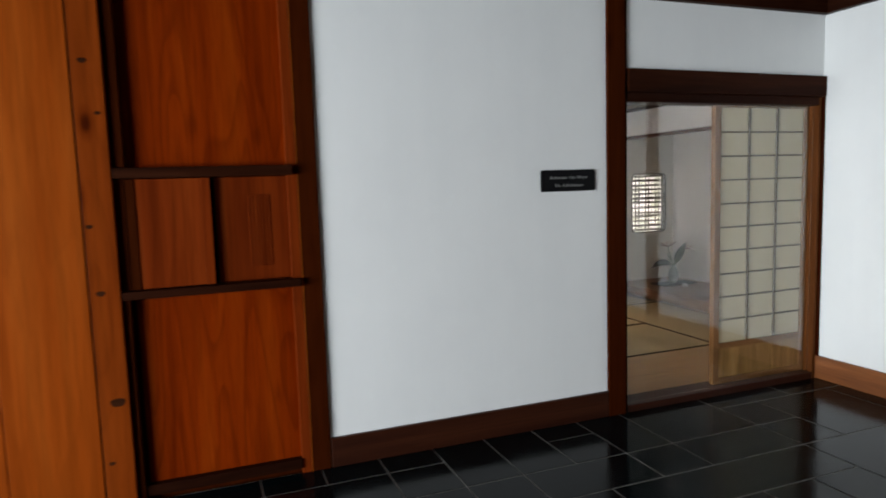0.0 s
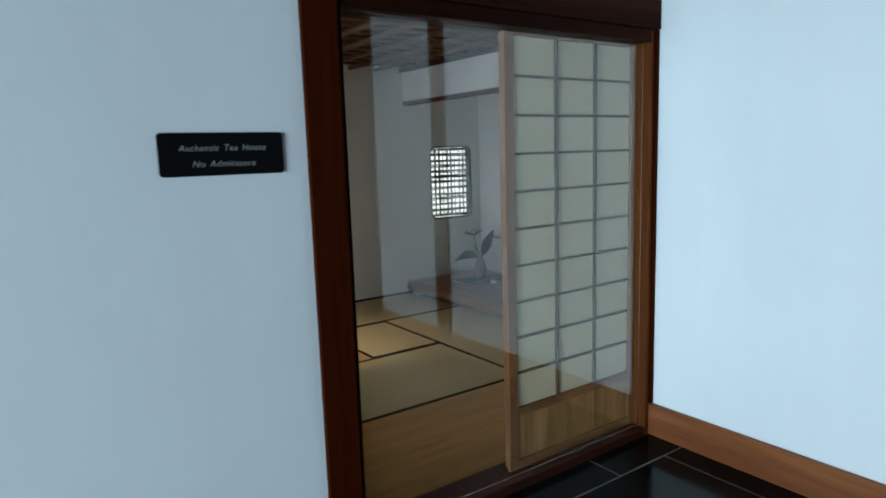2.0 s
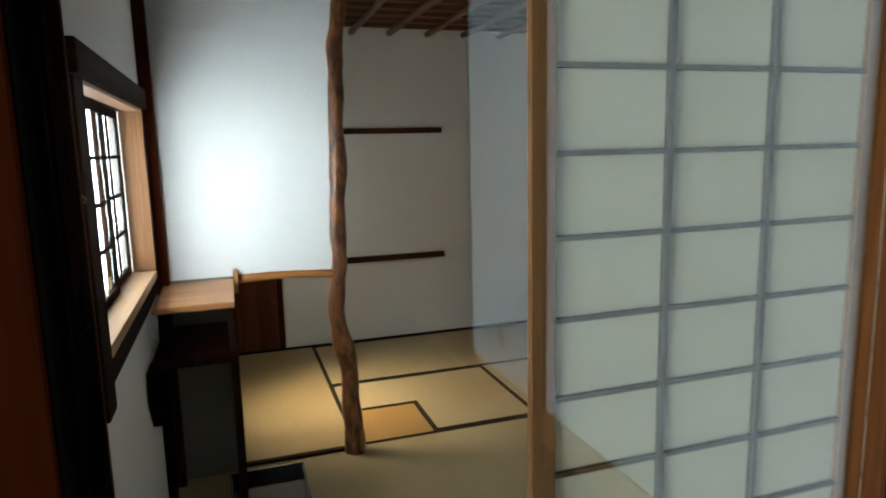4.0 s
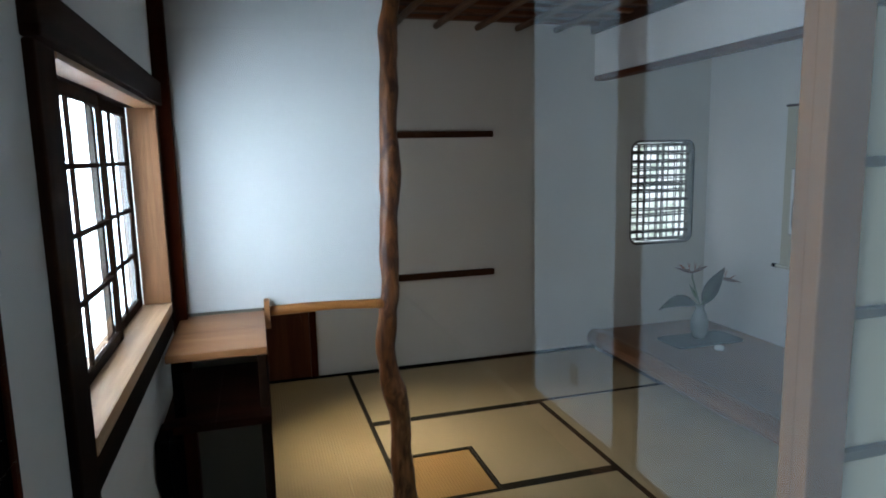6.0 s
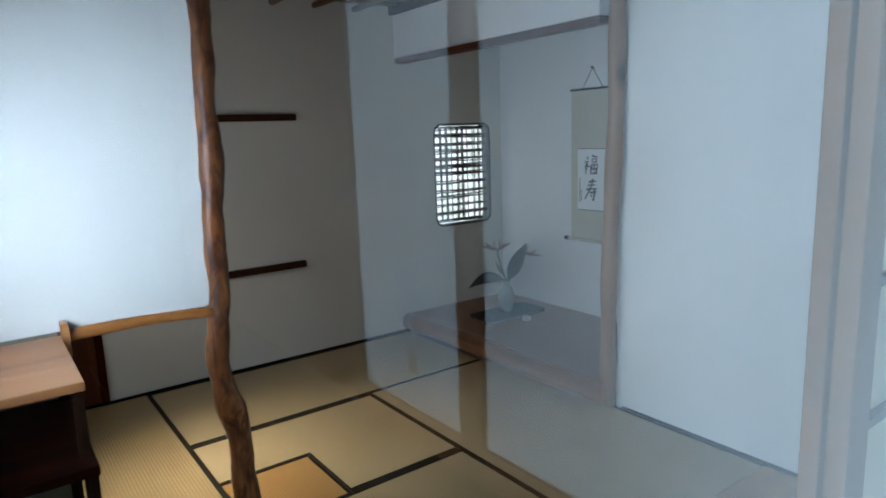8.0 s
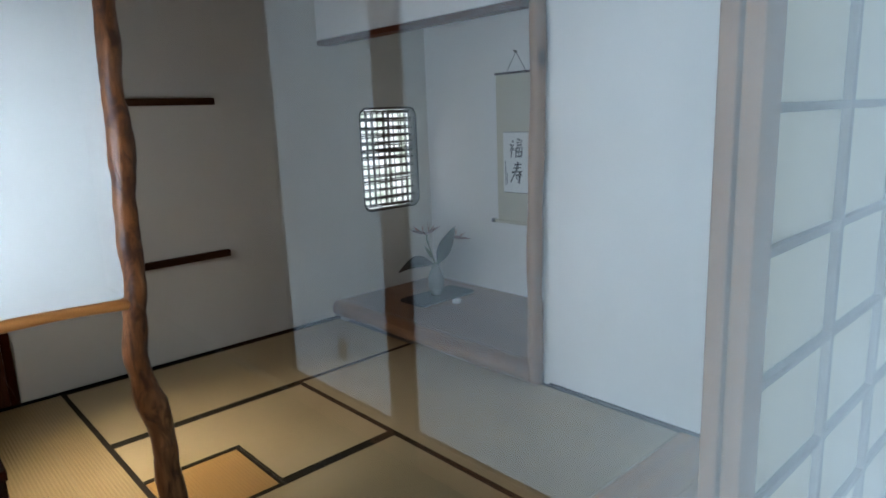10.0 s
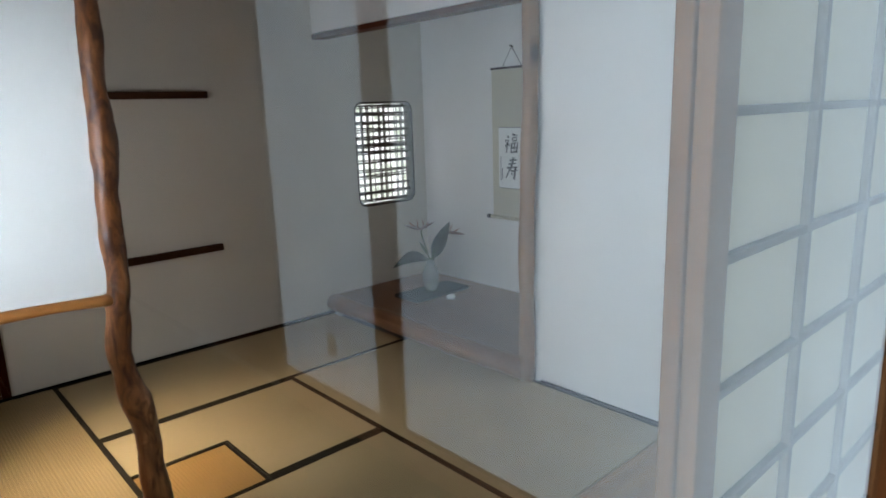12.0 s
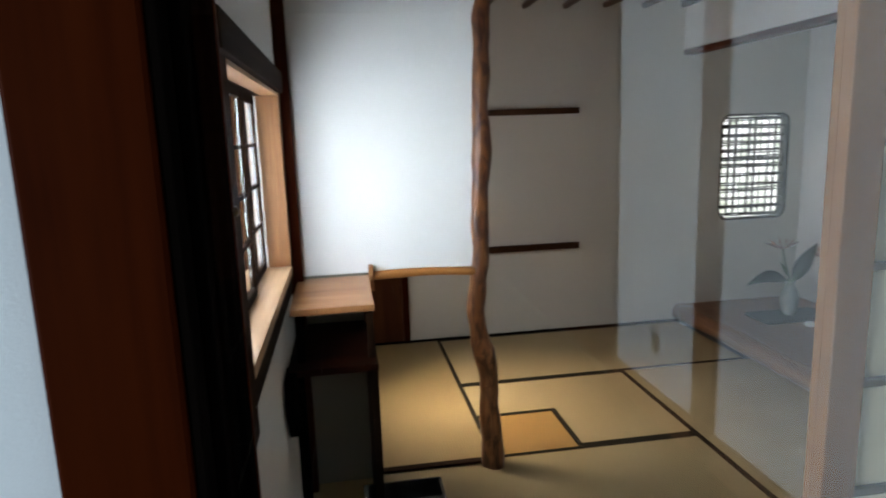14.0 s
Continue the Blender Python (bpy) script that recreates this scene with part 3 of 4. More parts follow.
# ---- sliding paper screens ----
def shoji(y, x0, x1, label, rows=10, cols=3):
    s = thing("shoji_screen", ((x0 + x1) / 2, y, 0.05), label, "sliding screen", "shoji screens in the doorway")
    d = 0.022
    px0, px1, pz0, pz1 = x0 + 0.053, x1 - 0.041, 0.337, 1.955
    part("stile", box((x0, y, 0.046), (px0, y + d, 1.970), 0.003), PINEZ, s)
    part("stile", box((px1, y, 0.046), (x1, y + d, 1.970), 0.003), PINEZ, s)
    part("top_rail", box((px0, y + 0.001, pz1), (px1, y + d - 0.001, 1.970), 0.002), PINEX, s)
    part("middle_rail", box((px0, y + 0.001, pz0 - 0.04), (px1, y + d - 0.001, pz0), 0.002), PINEX, s)
    part("bottom_rail", box((px0, y + 0.001, 0.046), (px1, y + d - 0.001, 0.09), 0.002), PINEX, s)
    part("board", box((px0, y + 0.008, 0.09), (px1, y + 0.016, pz0 - 0.04)), SHOJIBOARD, s, "thin yellow-brown wooden skirting board")
    part("batten", box((px0 + 0.50, y + 0.004, 0.09), (px0 + 0.508, y + 0.009, pz0 - 0.04)), SHOJIBOARD, s)
    part("paper", box((px0, y + 0.0145, pz0), (px1, y + 0.0152, pz1)), PAPER, s, "cream translucent paper")
    for i in range(1, cols):
        x = px0 + (px1 - px0) * i / cols
        part("upright_bar", box((x - 0.0075, y + 0.002, pz0), (x + 0.0075, y + 0.0143, pz1), 0.0012), KUMIKO, s)
    for i in range(1, rows):
        z = pz0 + (pz1 - pz0) * i / rows
        part("cross_bar", box((px0, y + 0.003, z - 0.0055), (px1, y + 0.0141, z + 0.0055), 0.001), KUMIKO, s)
    return s


shoji(3.416, 3.477, 4.331, "wooden sliding screen with cream paper panes and skirting board")
shoji(3.4500, 3.494, 4.331, "second wooden paper screen stacked behind the first one")

# ---- wood panelling of the hall ----
wall_p = single("wall_panelling", box((WEST, WALL + 0.03, -0.1), (0.79, WALL + 0.13, TOP)), DARKZ, "dark wooden backing of the panelled wall", "wall", "structure")
panel = thing("wood_panelling", (0.2, WALL, 0), "orange cedar wall panelling in dark frames with a knotty board", "panelling", kind="structure")
FY = WALL - 0.025
part("corner_post", box((0.685, FY + 0.006, 0.0), (0.788, WALL + 0.03, TOP - 0.003), 0.006), DARKZ, panel, "dark reddish corner post")
part("inner_stile", box((0.635, FY + 0.010, 0.0), (0.684, WALL + 0.03, TOP - 0.003), 0.004), CEDARB, panel)
part("edge_bead", box((0.6845, FY + 0.003, 0.0), (0.6885, FY + 0.0058, TOP - 0.003), 0.001), HONEY, panel, "thin pale edge bead")
part("upper_panel", box((-0.10, FY + 0.040, 1.625), (0.635, FY + 0.054, TOP - 0.003)), CEDAR, panel)
part("lower_panel", box((-0.10, FY + 0.040, 0.085), (0.635, FY + 0.054, 1.005)), CEDAR, panel)
part("shelf_rail", box((-0.155, FY - 0.03, 1.574), (0.66, FY + 0.04, 1.624), 0.006), DARKX, panel)
part("shelf_rail", box((-0.155, FY - 0.03, 1.006), (0.675, FY + 0.04, 1.046), 0.006), DARKX, panel)
part("bottom_rail", box((-0.12, FY, 0.03), (0.635, FY + 0.04, 0.084), 0.004), DARKX, panel)
part("frame_stile", box((-0.155, FY - 0.012, 1.626), (-0.10, FY + 0.04, TOP - 0.003), 0.006), DARKZ, panel)
part("frame_stile", box((-0.185, FY - 0.012, 0.0), (-0.12, FY + 0.04, 1.004), 0.006), DARKZ, panel)
part("frame_stile", box((-0.165, FY - 0.004, 1.048), (-0.11, FY + 0.04, 1.572), 0.005), DARKZ, panel)
sl = part("sliding_panel", box((-0.108, FY + 0.004, 1.05), (0.262, FY + 0.016, 1.57), 0.003), CEDARB, panel, "small sliding cedar panel")
part("edge_strip", box((0.225, FY - 0.002, 1.05), (0.264, FY + 0.004, 1.57), 0.001), CEDARB, sl)
part("edge_strip", box((-0.108, FY - 0.002, 1.05), (-0.07, FY + 0.004, 1.57), 0.001), DARKZ, sl)
part("small_panel", box((0.27, FY + 0.040, 1.05), (0.635, FY + 0.052, 1.57), 0.002), CEDARB, panel)
for k in range(7):
    part("pull_rib", box((0.44 + 0.016 * k, FY + 0.036, 1.12), (0.449 + 0.016 * k, FY + 0.0405, 1.48), 0.001), CEDARB, panel)
part("divider", box((0.264, FY + 0.018, 1.05), (0.285, FY + 0.04, 1.57), 0.002), BLACKZ, panel)
part("knotty_board", box((-0.285, FY - 0.035, 0.0), (-0.156, FY + 0.03, TOP - 0.003), 0.004), KNOTTY, panel, "knotty orange-brown board")
for x, z, rad in ((-0.235, 2.10, 0.016), (-0.262, 1.36, 0.013), (-0.238, 1.05, 0.017), (-0.205, 0.53, 0.028), (-0.19, 1.87, 0.011), (-0.25, 0.24, 0.012)):
    rim = [(x + rad * 1.15 * math.cos(q) * (1 + 0.12 * math.sin(3 * q)), z + rad * 0.8 * math.sin(q) * (1 + 0.1 * math.cos(2 * q + x))) for q in np.linspace(0, 2 * math.pi, 18, endpoint=False)]
    part("knot", prism(rim, "y", FY - 0.0362, FY - 0.034), KNOT, panel, "dark knot")
for i in range(12):
    x1 = -0.289 - i * 0.38
    part("wide_board", box((x1 - 0.377, FY - 0.04, 0.0), (x1, FY + 0.03, TOP - 0.003), 0.004), HONEY, panel, "smooth honey-coloured board")

# ---- tea room: window ----
window = thing("window_1", (LEFT, 4.7, 1.3), "wooden window with small bright panes and a deep sill", "window", kind="structure")
part("lintel", box((LEFT - 0.11, 3.98, S1 - 0.004), (LEFT + 0.028, 5.29, S1 + 0.075), 0.005), UMBERY, window)
part("casing", box((LEFT - 0.004, 3.985, 0.845), (LEFT + 0.016, W0 - 0.002, S1 - 0.006), 0.005), UMBERZ, window, "dark vertical casing board")
part("casing", box((LEFT + 0.001, W1 + 0.001, S0 - 0.06), (LEFT + 0.018, W1 + 0.03, S1 - 0.006), 0.004), UMBERZ, window)
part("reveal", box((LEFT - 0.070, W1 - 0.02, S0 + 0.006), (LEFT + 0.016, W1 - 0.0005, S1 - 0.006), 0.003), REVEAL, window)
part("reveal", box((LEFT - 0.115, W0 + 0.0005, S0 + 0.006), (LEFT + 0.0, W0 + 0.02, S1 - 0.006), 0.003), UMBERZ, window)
# pale board added below the lintel so its underside looks lit by the window
part("head_board", box((LEFT - 0.045, W0 + 0.0215, S1 - 0.018), (LEFT + 0.012, W1 - 0.0215, S1 - 0.0055), 0.002), REVEAL, window, "pale board added for the lit underside of the lintel")
part("head_track", box((LEFT - 0.105, W0 + 0.0215, S1 - 0.017), (LEFT - 0.047, W1 - 0.0215, S1 - 0.0055), 0.002), UMBERY, window)
sill = part("sill", box((LEFT - 0.115, W0 + 0.002, S0 - 0.03), (LEFT + 0.016, W1 - 0.001, S0 + 0.005), 0.003), SILLW, window, "worn pale wooden sill")
part("apron", box((LEFT + 0.001, W0 + 0.002, S0 - 0.10), (LEFT + 0.012, W1 + 0.03, S0 - 0.031), 0.004), UMBERY, window)


def sash(x, y0, y1, parent):
    z0, z1, d = S0 + 0.006, S1 - 0.018, 0.014
    f = 0.030
    s = part("sash", box((x, y0, z0), (x + d, y0 + f, z1), 0.003), UMBERZ, parent)
    part("stile", box((x, y1 - f, z0), (x + d, y1, z1), 0.003), UMBERZ, s)
    part("rail", box((x + 0.001, y0 + f, z0), (x + d - 0.001, y1 - f, z0 + f), 0.003), UMBERY, s)
    part("rail", box((x + 0.001, y0 + f, z1 - f), (x + d - 0.001, y1 - f, z1), 0.003), UMBERY, s)
    ym = (y0 + y1) / 2
    part("muntin", box((x + 0.0045, ym - 0.009, z0 + f), (x + d - 0.0015, ym + 0.009, z1 - f), 0.001), UMBERZ, s)
    zs = [z0 + f + (z1 - z0 - 2 * f) * i / 4 for i in range(5)]
    for z in zs[1:4]:
        part("muntin", box((x + 0.004, y0 + f, z - 0.006), (x + d - 0.002, y1 - f, z + 0.006), 0.001), UMBERY, s)
    for za, zb in zip(zs, zs[1:]):
        for ya, yb in ((y0 + f, ym - 0.009), (ym + 0.009, y1 - f)):
            p = part("pane", box((x + 0.0015, ya, za + 0.001), (x + 0.0035, yb, zb - 0.001)), GLASS, s)
            p.visible_shadow = False


sash(LEFT - 0.070, W0 + 0.022, 4.77, window)
sash(LEFT - 0.086, 4.71, W1 - 0.022, window)

# the window behind the sleeve wall
host = thing("window_2", (LEFT, 6.0, 1.2), "small wooden window behind the sleeve wall", "window", kind="structure")
part("frame", box((LEFT - 0.12, H0, H2), (LEFT, H0 + 0.03, H3), 0.003), UMBERZ, host)
part("frame", box((LEFT - 0.12, H1 - 0.03, H2), (LEFT, H1, H3), 0.003), UMBERZ, host)
for i in range(1, 4):
    z = H2 + (H3 - H2) * i / 4
    part("bar", box((LEFT - 0.07, H0 + 0.03, z - 0.008), (LEFT - 0.05, H1 - 0.03, z + 0.008), 0.002), UMBERY, host)

# ---- rounded lattice window ----
lattice = thing("window_3", ((LX0 + LX1) / 2, BACK, 1.16), "rounded window opening with a lattice of dried reeds", "window", kind="structure")
outer, inner = rounded(LX0 - 0.007, LZ0 - 0.007, LX1 + 0.007, LZ1 + 0.007, 0.075), rounded(LX0 + 0.004, LZ0 + 0.004, LX1 - 0.004, LZ1 - 0.004, 0.067)
bm = bmesh.new()
rim = [[bm.verts.new((u, yy, v)) for u, v in loop] for loop, yy in ((outer, BACK - 0.001), (outer, BACK - 0.004), (inner, BACK - 0.004), (inner, BACK + 0.09))]
for a, b in zip(rim, rim[1:]):
    for k in range(len(a)):
        bm.faces.new((a[k], a[(k + 1) % len(a)], b[(k + 1) % len(a)], b[k]))
bmesh.ops.recalc_face_normals(bm, faces=bm.faces)
# rim takes the dark reed colour so the lit inside of the opening stays dim
part("rim", bm, REED, lattice, "dark rounded rim of the opening", smooth=False)
loop = rounded(LX0 + 0.002, LZ0 + 0.002, LX1 - 0.002, LZ1 - 0.002, 0.072)
# dark tube added in front, covering the brightly lit edge of the opening
part("binding", tube([(u, BACK + 0.008, v) for u, v in loop + loop[:1]], [0.010] * (len(loop) + 1), 8), REED, lattice, "dark tube added round the opening to hide its bright edge", smooth=True)
rng = random.Random(7)
n_rows = 13
for i in range(n_rows):
    z = LZ0 + 0.03 + (LZ1 - LZ0 - 0.06) * i / (n_rows - 1) + (rng.uniform(-0.011, 0.011) if 0 < i < n_rows - 1 else 0.0)
    count = rng.choice((2, 3, 3, 4))
    for k in range(count):
        zz = z + (k - (count - 1) / 2) * 0.0105 + rng.uniform(-0.003, 0.003)
        tilt = rng.uniform(-0.014, 0.014)
        e = 0.035 if i in (0, n_rows - 1) else 0.0
        pts = [(LX0 + e + (LX1 - LX0 - 2 * e) * q, BACK + 0.045 + (0.007 if (k + int(q * 7)) % 2 else -0.007), zz + tilt * (q - 0.5) + rng.uniform(-0.002, 0.002)) for q in np.linspace(0, 1, 8)]
        part("reed", tube(pts, [rng.uniform(0.0044, 0.0072)] * 8, 6), REED, lattice)
for i in range(10):
    x = LX0 + 0.03 + (LX1 - LX0 - 0.06) * i / 9
    for k in range(2 if i % 3 else 1):
        xx = x + k * 0.012 + rng.uniform(-0.004, 0.004)
        tilt = rng.uniform(-0.01, 0.01)
        pts = [(xx + tilt * (q - 0.5), BACK + 0.045, LZ0 + 0.02 + (LZ1 - LZ0 - 0.04) * q) for q in np.linspace(0, 1, 6)]
        part("reed", tube(pts, [rng.uniform(0.0040, 0.0065)] * 6, 6), REED, lattice)
SKYGLOW, gn, gl, gb = material("bright_overcast_sky")
ge = gn.new("ShaderNodeEmission")
ge.inputs["Color"].default_value, ge.inputs["Strength"].default_value = (0.95, 0.98, 1.0, 1), 5.0
gl.new(ge.outputs[0], gn["Material Output"].inputs["Surface"])
single("backdrop_sky", box((1.58, 3.6, -1.0), (1.6, 14.0, 4.5)), SKYGLOW, "plain bright sky outside the window", "backdrop", "structure")
single("backdrop_garden", box((4.2, 8.6, -0.8), (9.6, 8.62, 3.0)), GARDEN, "bright sunlit greenery outside the lattice window", "backdrop", "structure")

# ---- tea room floor ----
single("floor_base", box((LEFT - 0.1, WALL + 0.1, -0.14), (TOKO_BACK + 0.1, BACK + 0.1, -0.075)), GROUT, "subfloor under mats and planks", "floor", "structure")


def mat_thing(x0, y0, x1, y1, along, label, cut=None, ribbed=False):
    """A tatami mat with cloth borders on its long sides."""
    t = thing("tatami_mat", ((x0 + x1) / 2, (y0 + y1) / 2, TAT), label, "tatami mat", "tatami mats of the tea room")
    gap, w = 0.0015, 0.025
    x0, y0, x1, y1 = x0 + gap, y0 + gap, x1 - gap, y1 - gap
    if along == "y":
        strips = [(x0, y0, x0 + w, y1), (x1 - w, y0, x1, y1)]
    else:
        strips = [(x0, y0, x1, y0 + w), (x0, y1 - w, x1, y1)]
    bm = box((x0, y0, -0.072), (x1, y1, TAT), 0.003)
    if cut:
        bm.free()
        cx, cy = cut
        bm = prism([(cx, y0), (x1, y0), (x1, y1), (x0, y1), (x0, cy), (cx, cy)], "z", -0.072, TAT)
        strips = [(x0, y1 - w, x1, y1), (cx, y0, x1, y0 + w), (cx, y0 + w, cx + w, cy + w), (x0, cy, cx, cy + w)]
    part("rush_cover", bm, RUSHX if ribbed else RUSHY, t)
    for a, b, c, d in strips:
        part("border", box((a - 0.0005, b - 0.0005, TAT - 0.02), (c + 0.0005, d + 0.0005, TAT + 0.0025), 0.0015), BORDER, t, "black cloth border")
    return t


XA, XC, YD, YC, YF = 3.495, 4.505, 5.452, 6.330, 4.462
mat_thing(LEFT + 0.002, YD, XA, BACK - 0.022, "y", "straw-coloured tatami mat beside the wall with window light on it", ribbed=True)
mat_thing(XA, YC, TOKO - 0.01, BACK - 0.022, "x", "straw-coloured tatami mat along the back wall with black borders")
mat_thing(XA, YD, XC, YC, "x", "half tatami mat cut out round the hearth square", cut=(3.906, 5.868))
mat_thing(XC, YF, TOKO + 0.08, YC, "y", "straw-coloured tatami mat in front of the alcove")
mat_thing(LEFT + 0.002, YF, XC, YD, "x", "straw-coloured tatami mat behind the wooden floor with black borders")
ro = thing("hearth_cover", (3.72, 5.67, TAT), "small square orange-tan tatami piece covering the hearth", "tatami mat")
part("rush_cover", box((XA + 0.003, YD + 0.003, -0.072), (3.904, 5.866, TAT - 0.001), 0.002), RUSHRO, ro)
single("trim_threshold", box((2.935, YD - 0.062, TAT + 0.003), (3.43, YD - 0.028, TAT + 0.016), 0.003), UMBERX, "dark wooden board at the foot of the post", "trim", "structure")
single("trim_back_floor", box((LEFT, BACK - 0.02, -0.07), (TOKO + 0.02, BACK - 0.001, TAT + 0.012), 0.002), BLACKZ, "thin black strip along the foot of the wall", "trim", "structure")
single("trim_side_floor", box((5.45, WALL + 0.18, -0.07), (5.469, 5.24, TAT + 0.012), 0.002), BLACKZ, "thin black strip along the foot of the wall", "trim", "structure")
floor_w = thing("floor_wood", (4.0, 3.95, -0.03), "polished yellow-brown plank floor inside the doorway", "floor", kind="structure")
y0 = WALL + 0.172
for i in range(4):
    y1 = y0 + (YF - 0.004 - (WALL + 0.172)) / 4
    part("plank", box((LEFT, y0 + 0.0008, -0.07), (5.449, y1 - 0.0008, TAT), 0.0015), PLANK, floor_w)
    y0 = y1

# ---- alcove ----
alcove = thing("alcove_platform", (5.85, 6.2, 0), "raised wooden alcove platform with a rounded front log", "alcove", kind="structure")
part("floor_board", box((TOKO + 0.06, 5.29, 0.04), (TOKO_BACK, BACK, 0.108), 0.002), TOKOY, alcove)
pts = [(TOKO + 0.035 + 0.004 * math.sin(5 * q), q, 0.05 + 0.003 * math.sin(3 * q)) for q in np.linspace(5.33, BACK - 0.002, 14)]
part("front_log", tube(pts, [0.066 + 0.003 * math.sin(9 * p[1]) for p in pts], 16, 0.01, 3), TOKOY, alcove, smooth=True)
post = thing("alcove_post", (5.43, 5.3, TAT), "pale knotty wooden alcove post", "post", kind="structure")
pts = [(5.432 + 0.006 * math.sin(4 * z + 1), 5.32 - 0.018 * z + 0.005 * math.sin(3.1 * z), z) for z in np.linspace(-0.05, ROOF + 0.02, 26)]
part("shaft", tube(pts, [0.043 + 0.003 * math.sin(11 * p[2]) for p in pts], 16, 0.012, 5), TOKOPOST, post, smooth=True)
single("alcove_beam", box((TOKO - 0.004, 5.345, 1.994), (TOKO + 0.094, BACK - 0.001, 2.031), 0.006), BEAMW, "slim brown wooden beam above the alcove opening", "beam", "structure")

scroll = thing("hanging_scroll", (TOKO_BACK, 6.25, 1.9), "beige silk hanging scroll with two large ink characters", "hanging scroll")
SX = TOKO_BACK - 0.004
part("silk", box((SX - 0.002, 6.05, 0.68), (SX, 6.45, 1.755)), SCROLLSILK, scroll)
part("paper", box((SX - 0.0035, 6.113, 0.898), (SX - 0.0021, 6.387, 1.337)), SCROLLPAPER, scroll, "white paper sheet")
part("edge_line", box((SX - 0.0038, 6.113, 1.337), (SX - 0.002, 6.387, 1.342)), UMBERY, scroll)
part("edge_line", box((SX - 0.0038, 6.113, 0.893), (SX - 0.002, 6.387, 0.898)), UMBERY, scroll)
part("top_bar", box((SX - 0.012, 6.043, 1.75), (SX, 6.457, 1.766), 0.004), UMBERY, scroll)
part("roller", tube([(SX - 0.012, 6.035, 0.672), (SX - 0.012, 6.465, 0.672)], [0.013, 0.013], 12), SCROLLSILK, scroll, smooth=True)
part("knob", tube([(SX - 0.012, 6.465, 0.672), (SX - 0.012, 6.5, 0.672)], [0.015, 0.015], 12), BLACKZ, scroll)
part("knob", tube([(SX - 0.012, 6., 0.672), (SX - 0.012, 6.035, 0.672)], [0.015, 0.015], 12), BLACKZ, scroll)
for yy in (6.34, 6.16):
    part("cord", tube([(SX - 0.006, yy, 1.765), (SX - 0.006, 6.25, 1.9)], [0.0028, 0.0028], 6), CORD, scroll)
part("nail", tube([(SX + 0.003, 6.25, 1.9), (SX - 0.025, 6.25, 1.905)], [0.006, 0.006], 8), BRASS, scroll)


def brush(strokes, centre_y, centre_z, size, parent, name):
    """Ink strokes on the scroll, each a tapered ribbon; u to the right, v up, in units of the character."""
    bm = bmesh.new()
    for pts, w in strokes:
        p = [Vector((0, centre_y - (0.82 * u + 0.12 * v) * size, centre_z + v * size)) for u, v in pts]
        left, right = [], []
        for i, q in enumerate(p):
            d = (p[min(i + 1, len(p) - 1)] - p[max(i - 1, 0)]).normalized()
            nrm = Vector((0, -d.z, d.y))
            h = 1.25 * size * w * (1.0, 0.75, 1.0, 0.6)[i % 4] * (0.55 if i == len(p) - 1 else 1.0)
            left.append(bm.verts.new((SX - 0.0040, *(q + nrm * h)[1:])))
            right.append(bm.verts.new((SX - 0.0040, *(q - nrm * h)[1:])))
        for i in range(len(p) - 1):
            bm.faces.new((left[i], left[i + 1], right[i + 1], right[i]))
    return part(name, bm, INK, parent, "black brushed ink character")


brush([([(-0.45, 0.42), (-0.33, 0.30)], 0.06), ([(-0.62, 0.16), (-0.30, 0.20), (-0.58, -0.14)], 0.05), ([(-0.42, 0.10), (-0.44, -0.5)], 0.06), ([(-0.32, -0.02), (-0.18, -0.12)], 0.05),
       ([(-0.05, 0.50), (0.42, 0.42)], 0.05), ([(0.0, 0.34), (0.02, 0.14), (0.36, 0.2), (0.34, 0.34), (0.02, 0.32)], 0.045),
       ([(-0.04, 0.02), (-0.02, -0.46), (0.44, -0.42), (0.46, 0.06), (-0.02, 0.02)], 0.06), ([(0.0, -0.2), (0.44, -0.18)], 0.045), ([(0.22, 0.04), (0.22, -0.42)], 0.045)], 6.255, 1.222, 0.135, scroll, "character")
brush([([(-0.30, 0.46), (0.34, 0.50)], 0.05), ([(-0.36, 0.26), (0.30, 0.32)], 0.045), ([(-0.46, 0.04), (0.46, 0.12)], 0.05), ([(0.02, 0.62), (-0.06, 0.2), (-0.5, -0.5)], 0.06),
       ([(-0.12, -0.12), (0.46, -0.06)], 0.05), ([(0.24, 0.10), (0.24, -0.56), (0.10, -0.46)], 0.065), ([(-0.04, -0.22), (0.06, -0.34)], 0.06)], 6.255, 1.04, 0.135, scroll, "character")
for k, (z0, z1, yy) in enumerate(((0.95, 1.13, 6.367), (0.96, 1.04, 6.352))):
    part("small_writing", box((SX - 0.0042, yy - 0.003, z0), (SX - 0.0036, yy + 0.003, z1)), INK, scroll)

# flowers in the alcove
tray_f = single("flower_mat", prism([(5.70, 6.57), (6.22, 6.57), (6.25, 6.60), (6.25, 6.83), (6.22, 6.86), (5.72, 6.86), (5.69, 6.83), (5.69, 6.60)], "z", 0.109, 0.121), DARKMAT, "thin dark lacquered board under the vase", "board", origin=(5.98, 6.74, 0.109))
VX, VY, VZ = 5.975, 6.735, 0.1215
vase = thing("flower_vase", (VX, VY, VZ), "grey-green glazed ceramic vase with a narrow neck", "vase")
part("body", lathe([(0.040, 0.0), (0.048, 0.012), (0.062, 0.07), (0.064, 0.12), (0.052, 0.17), (0.034, 0.205), (0.030, 0.225), (0.036, 0.245), (0.030, 0.243), (0.024, 0.21)], (VX, VY, VZ)), GLAZE, vase, smooth=True)
flowers = thing("flower_arrangement", (VX, VY, VZ + 0.2), "bird-of-paradise stems with two broad dark green leaves", "flowers")


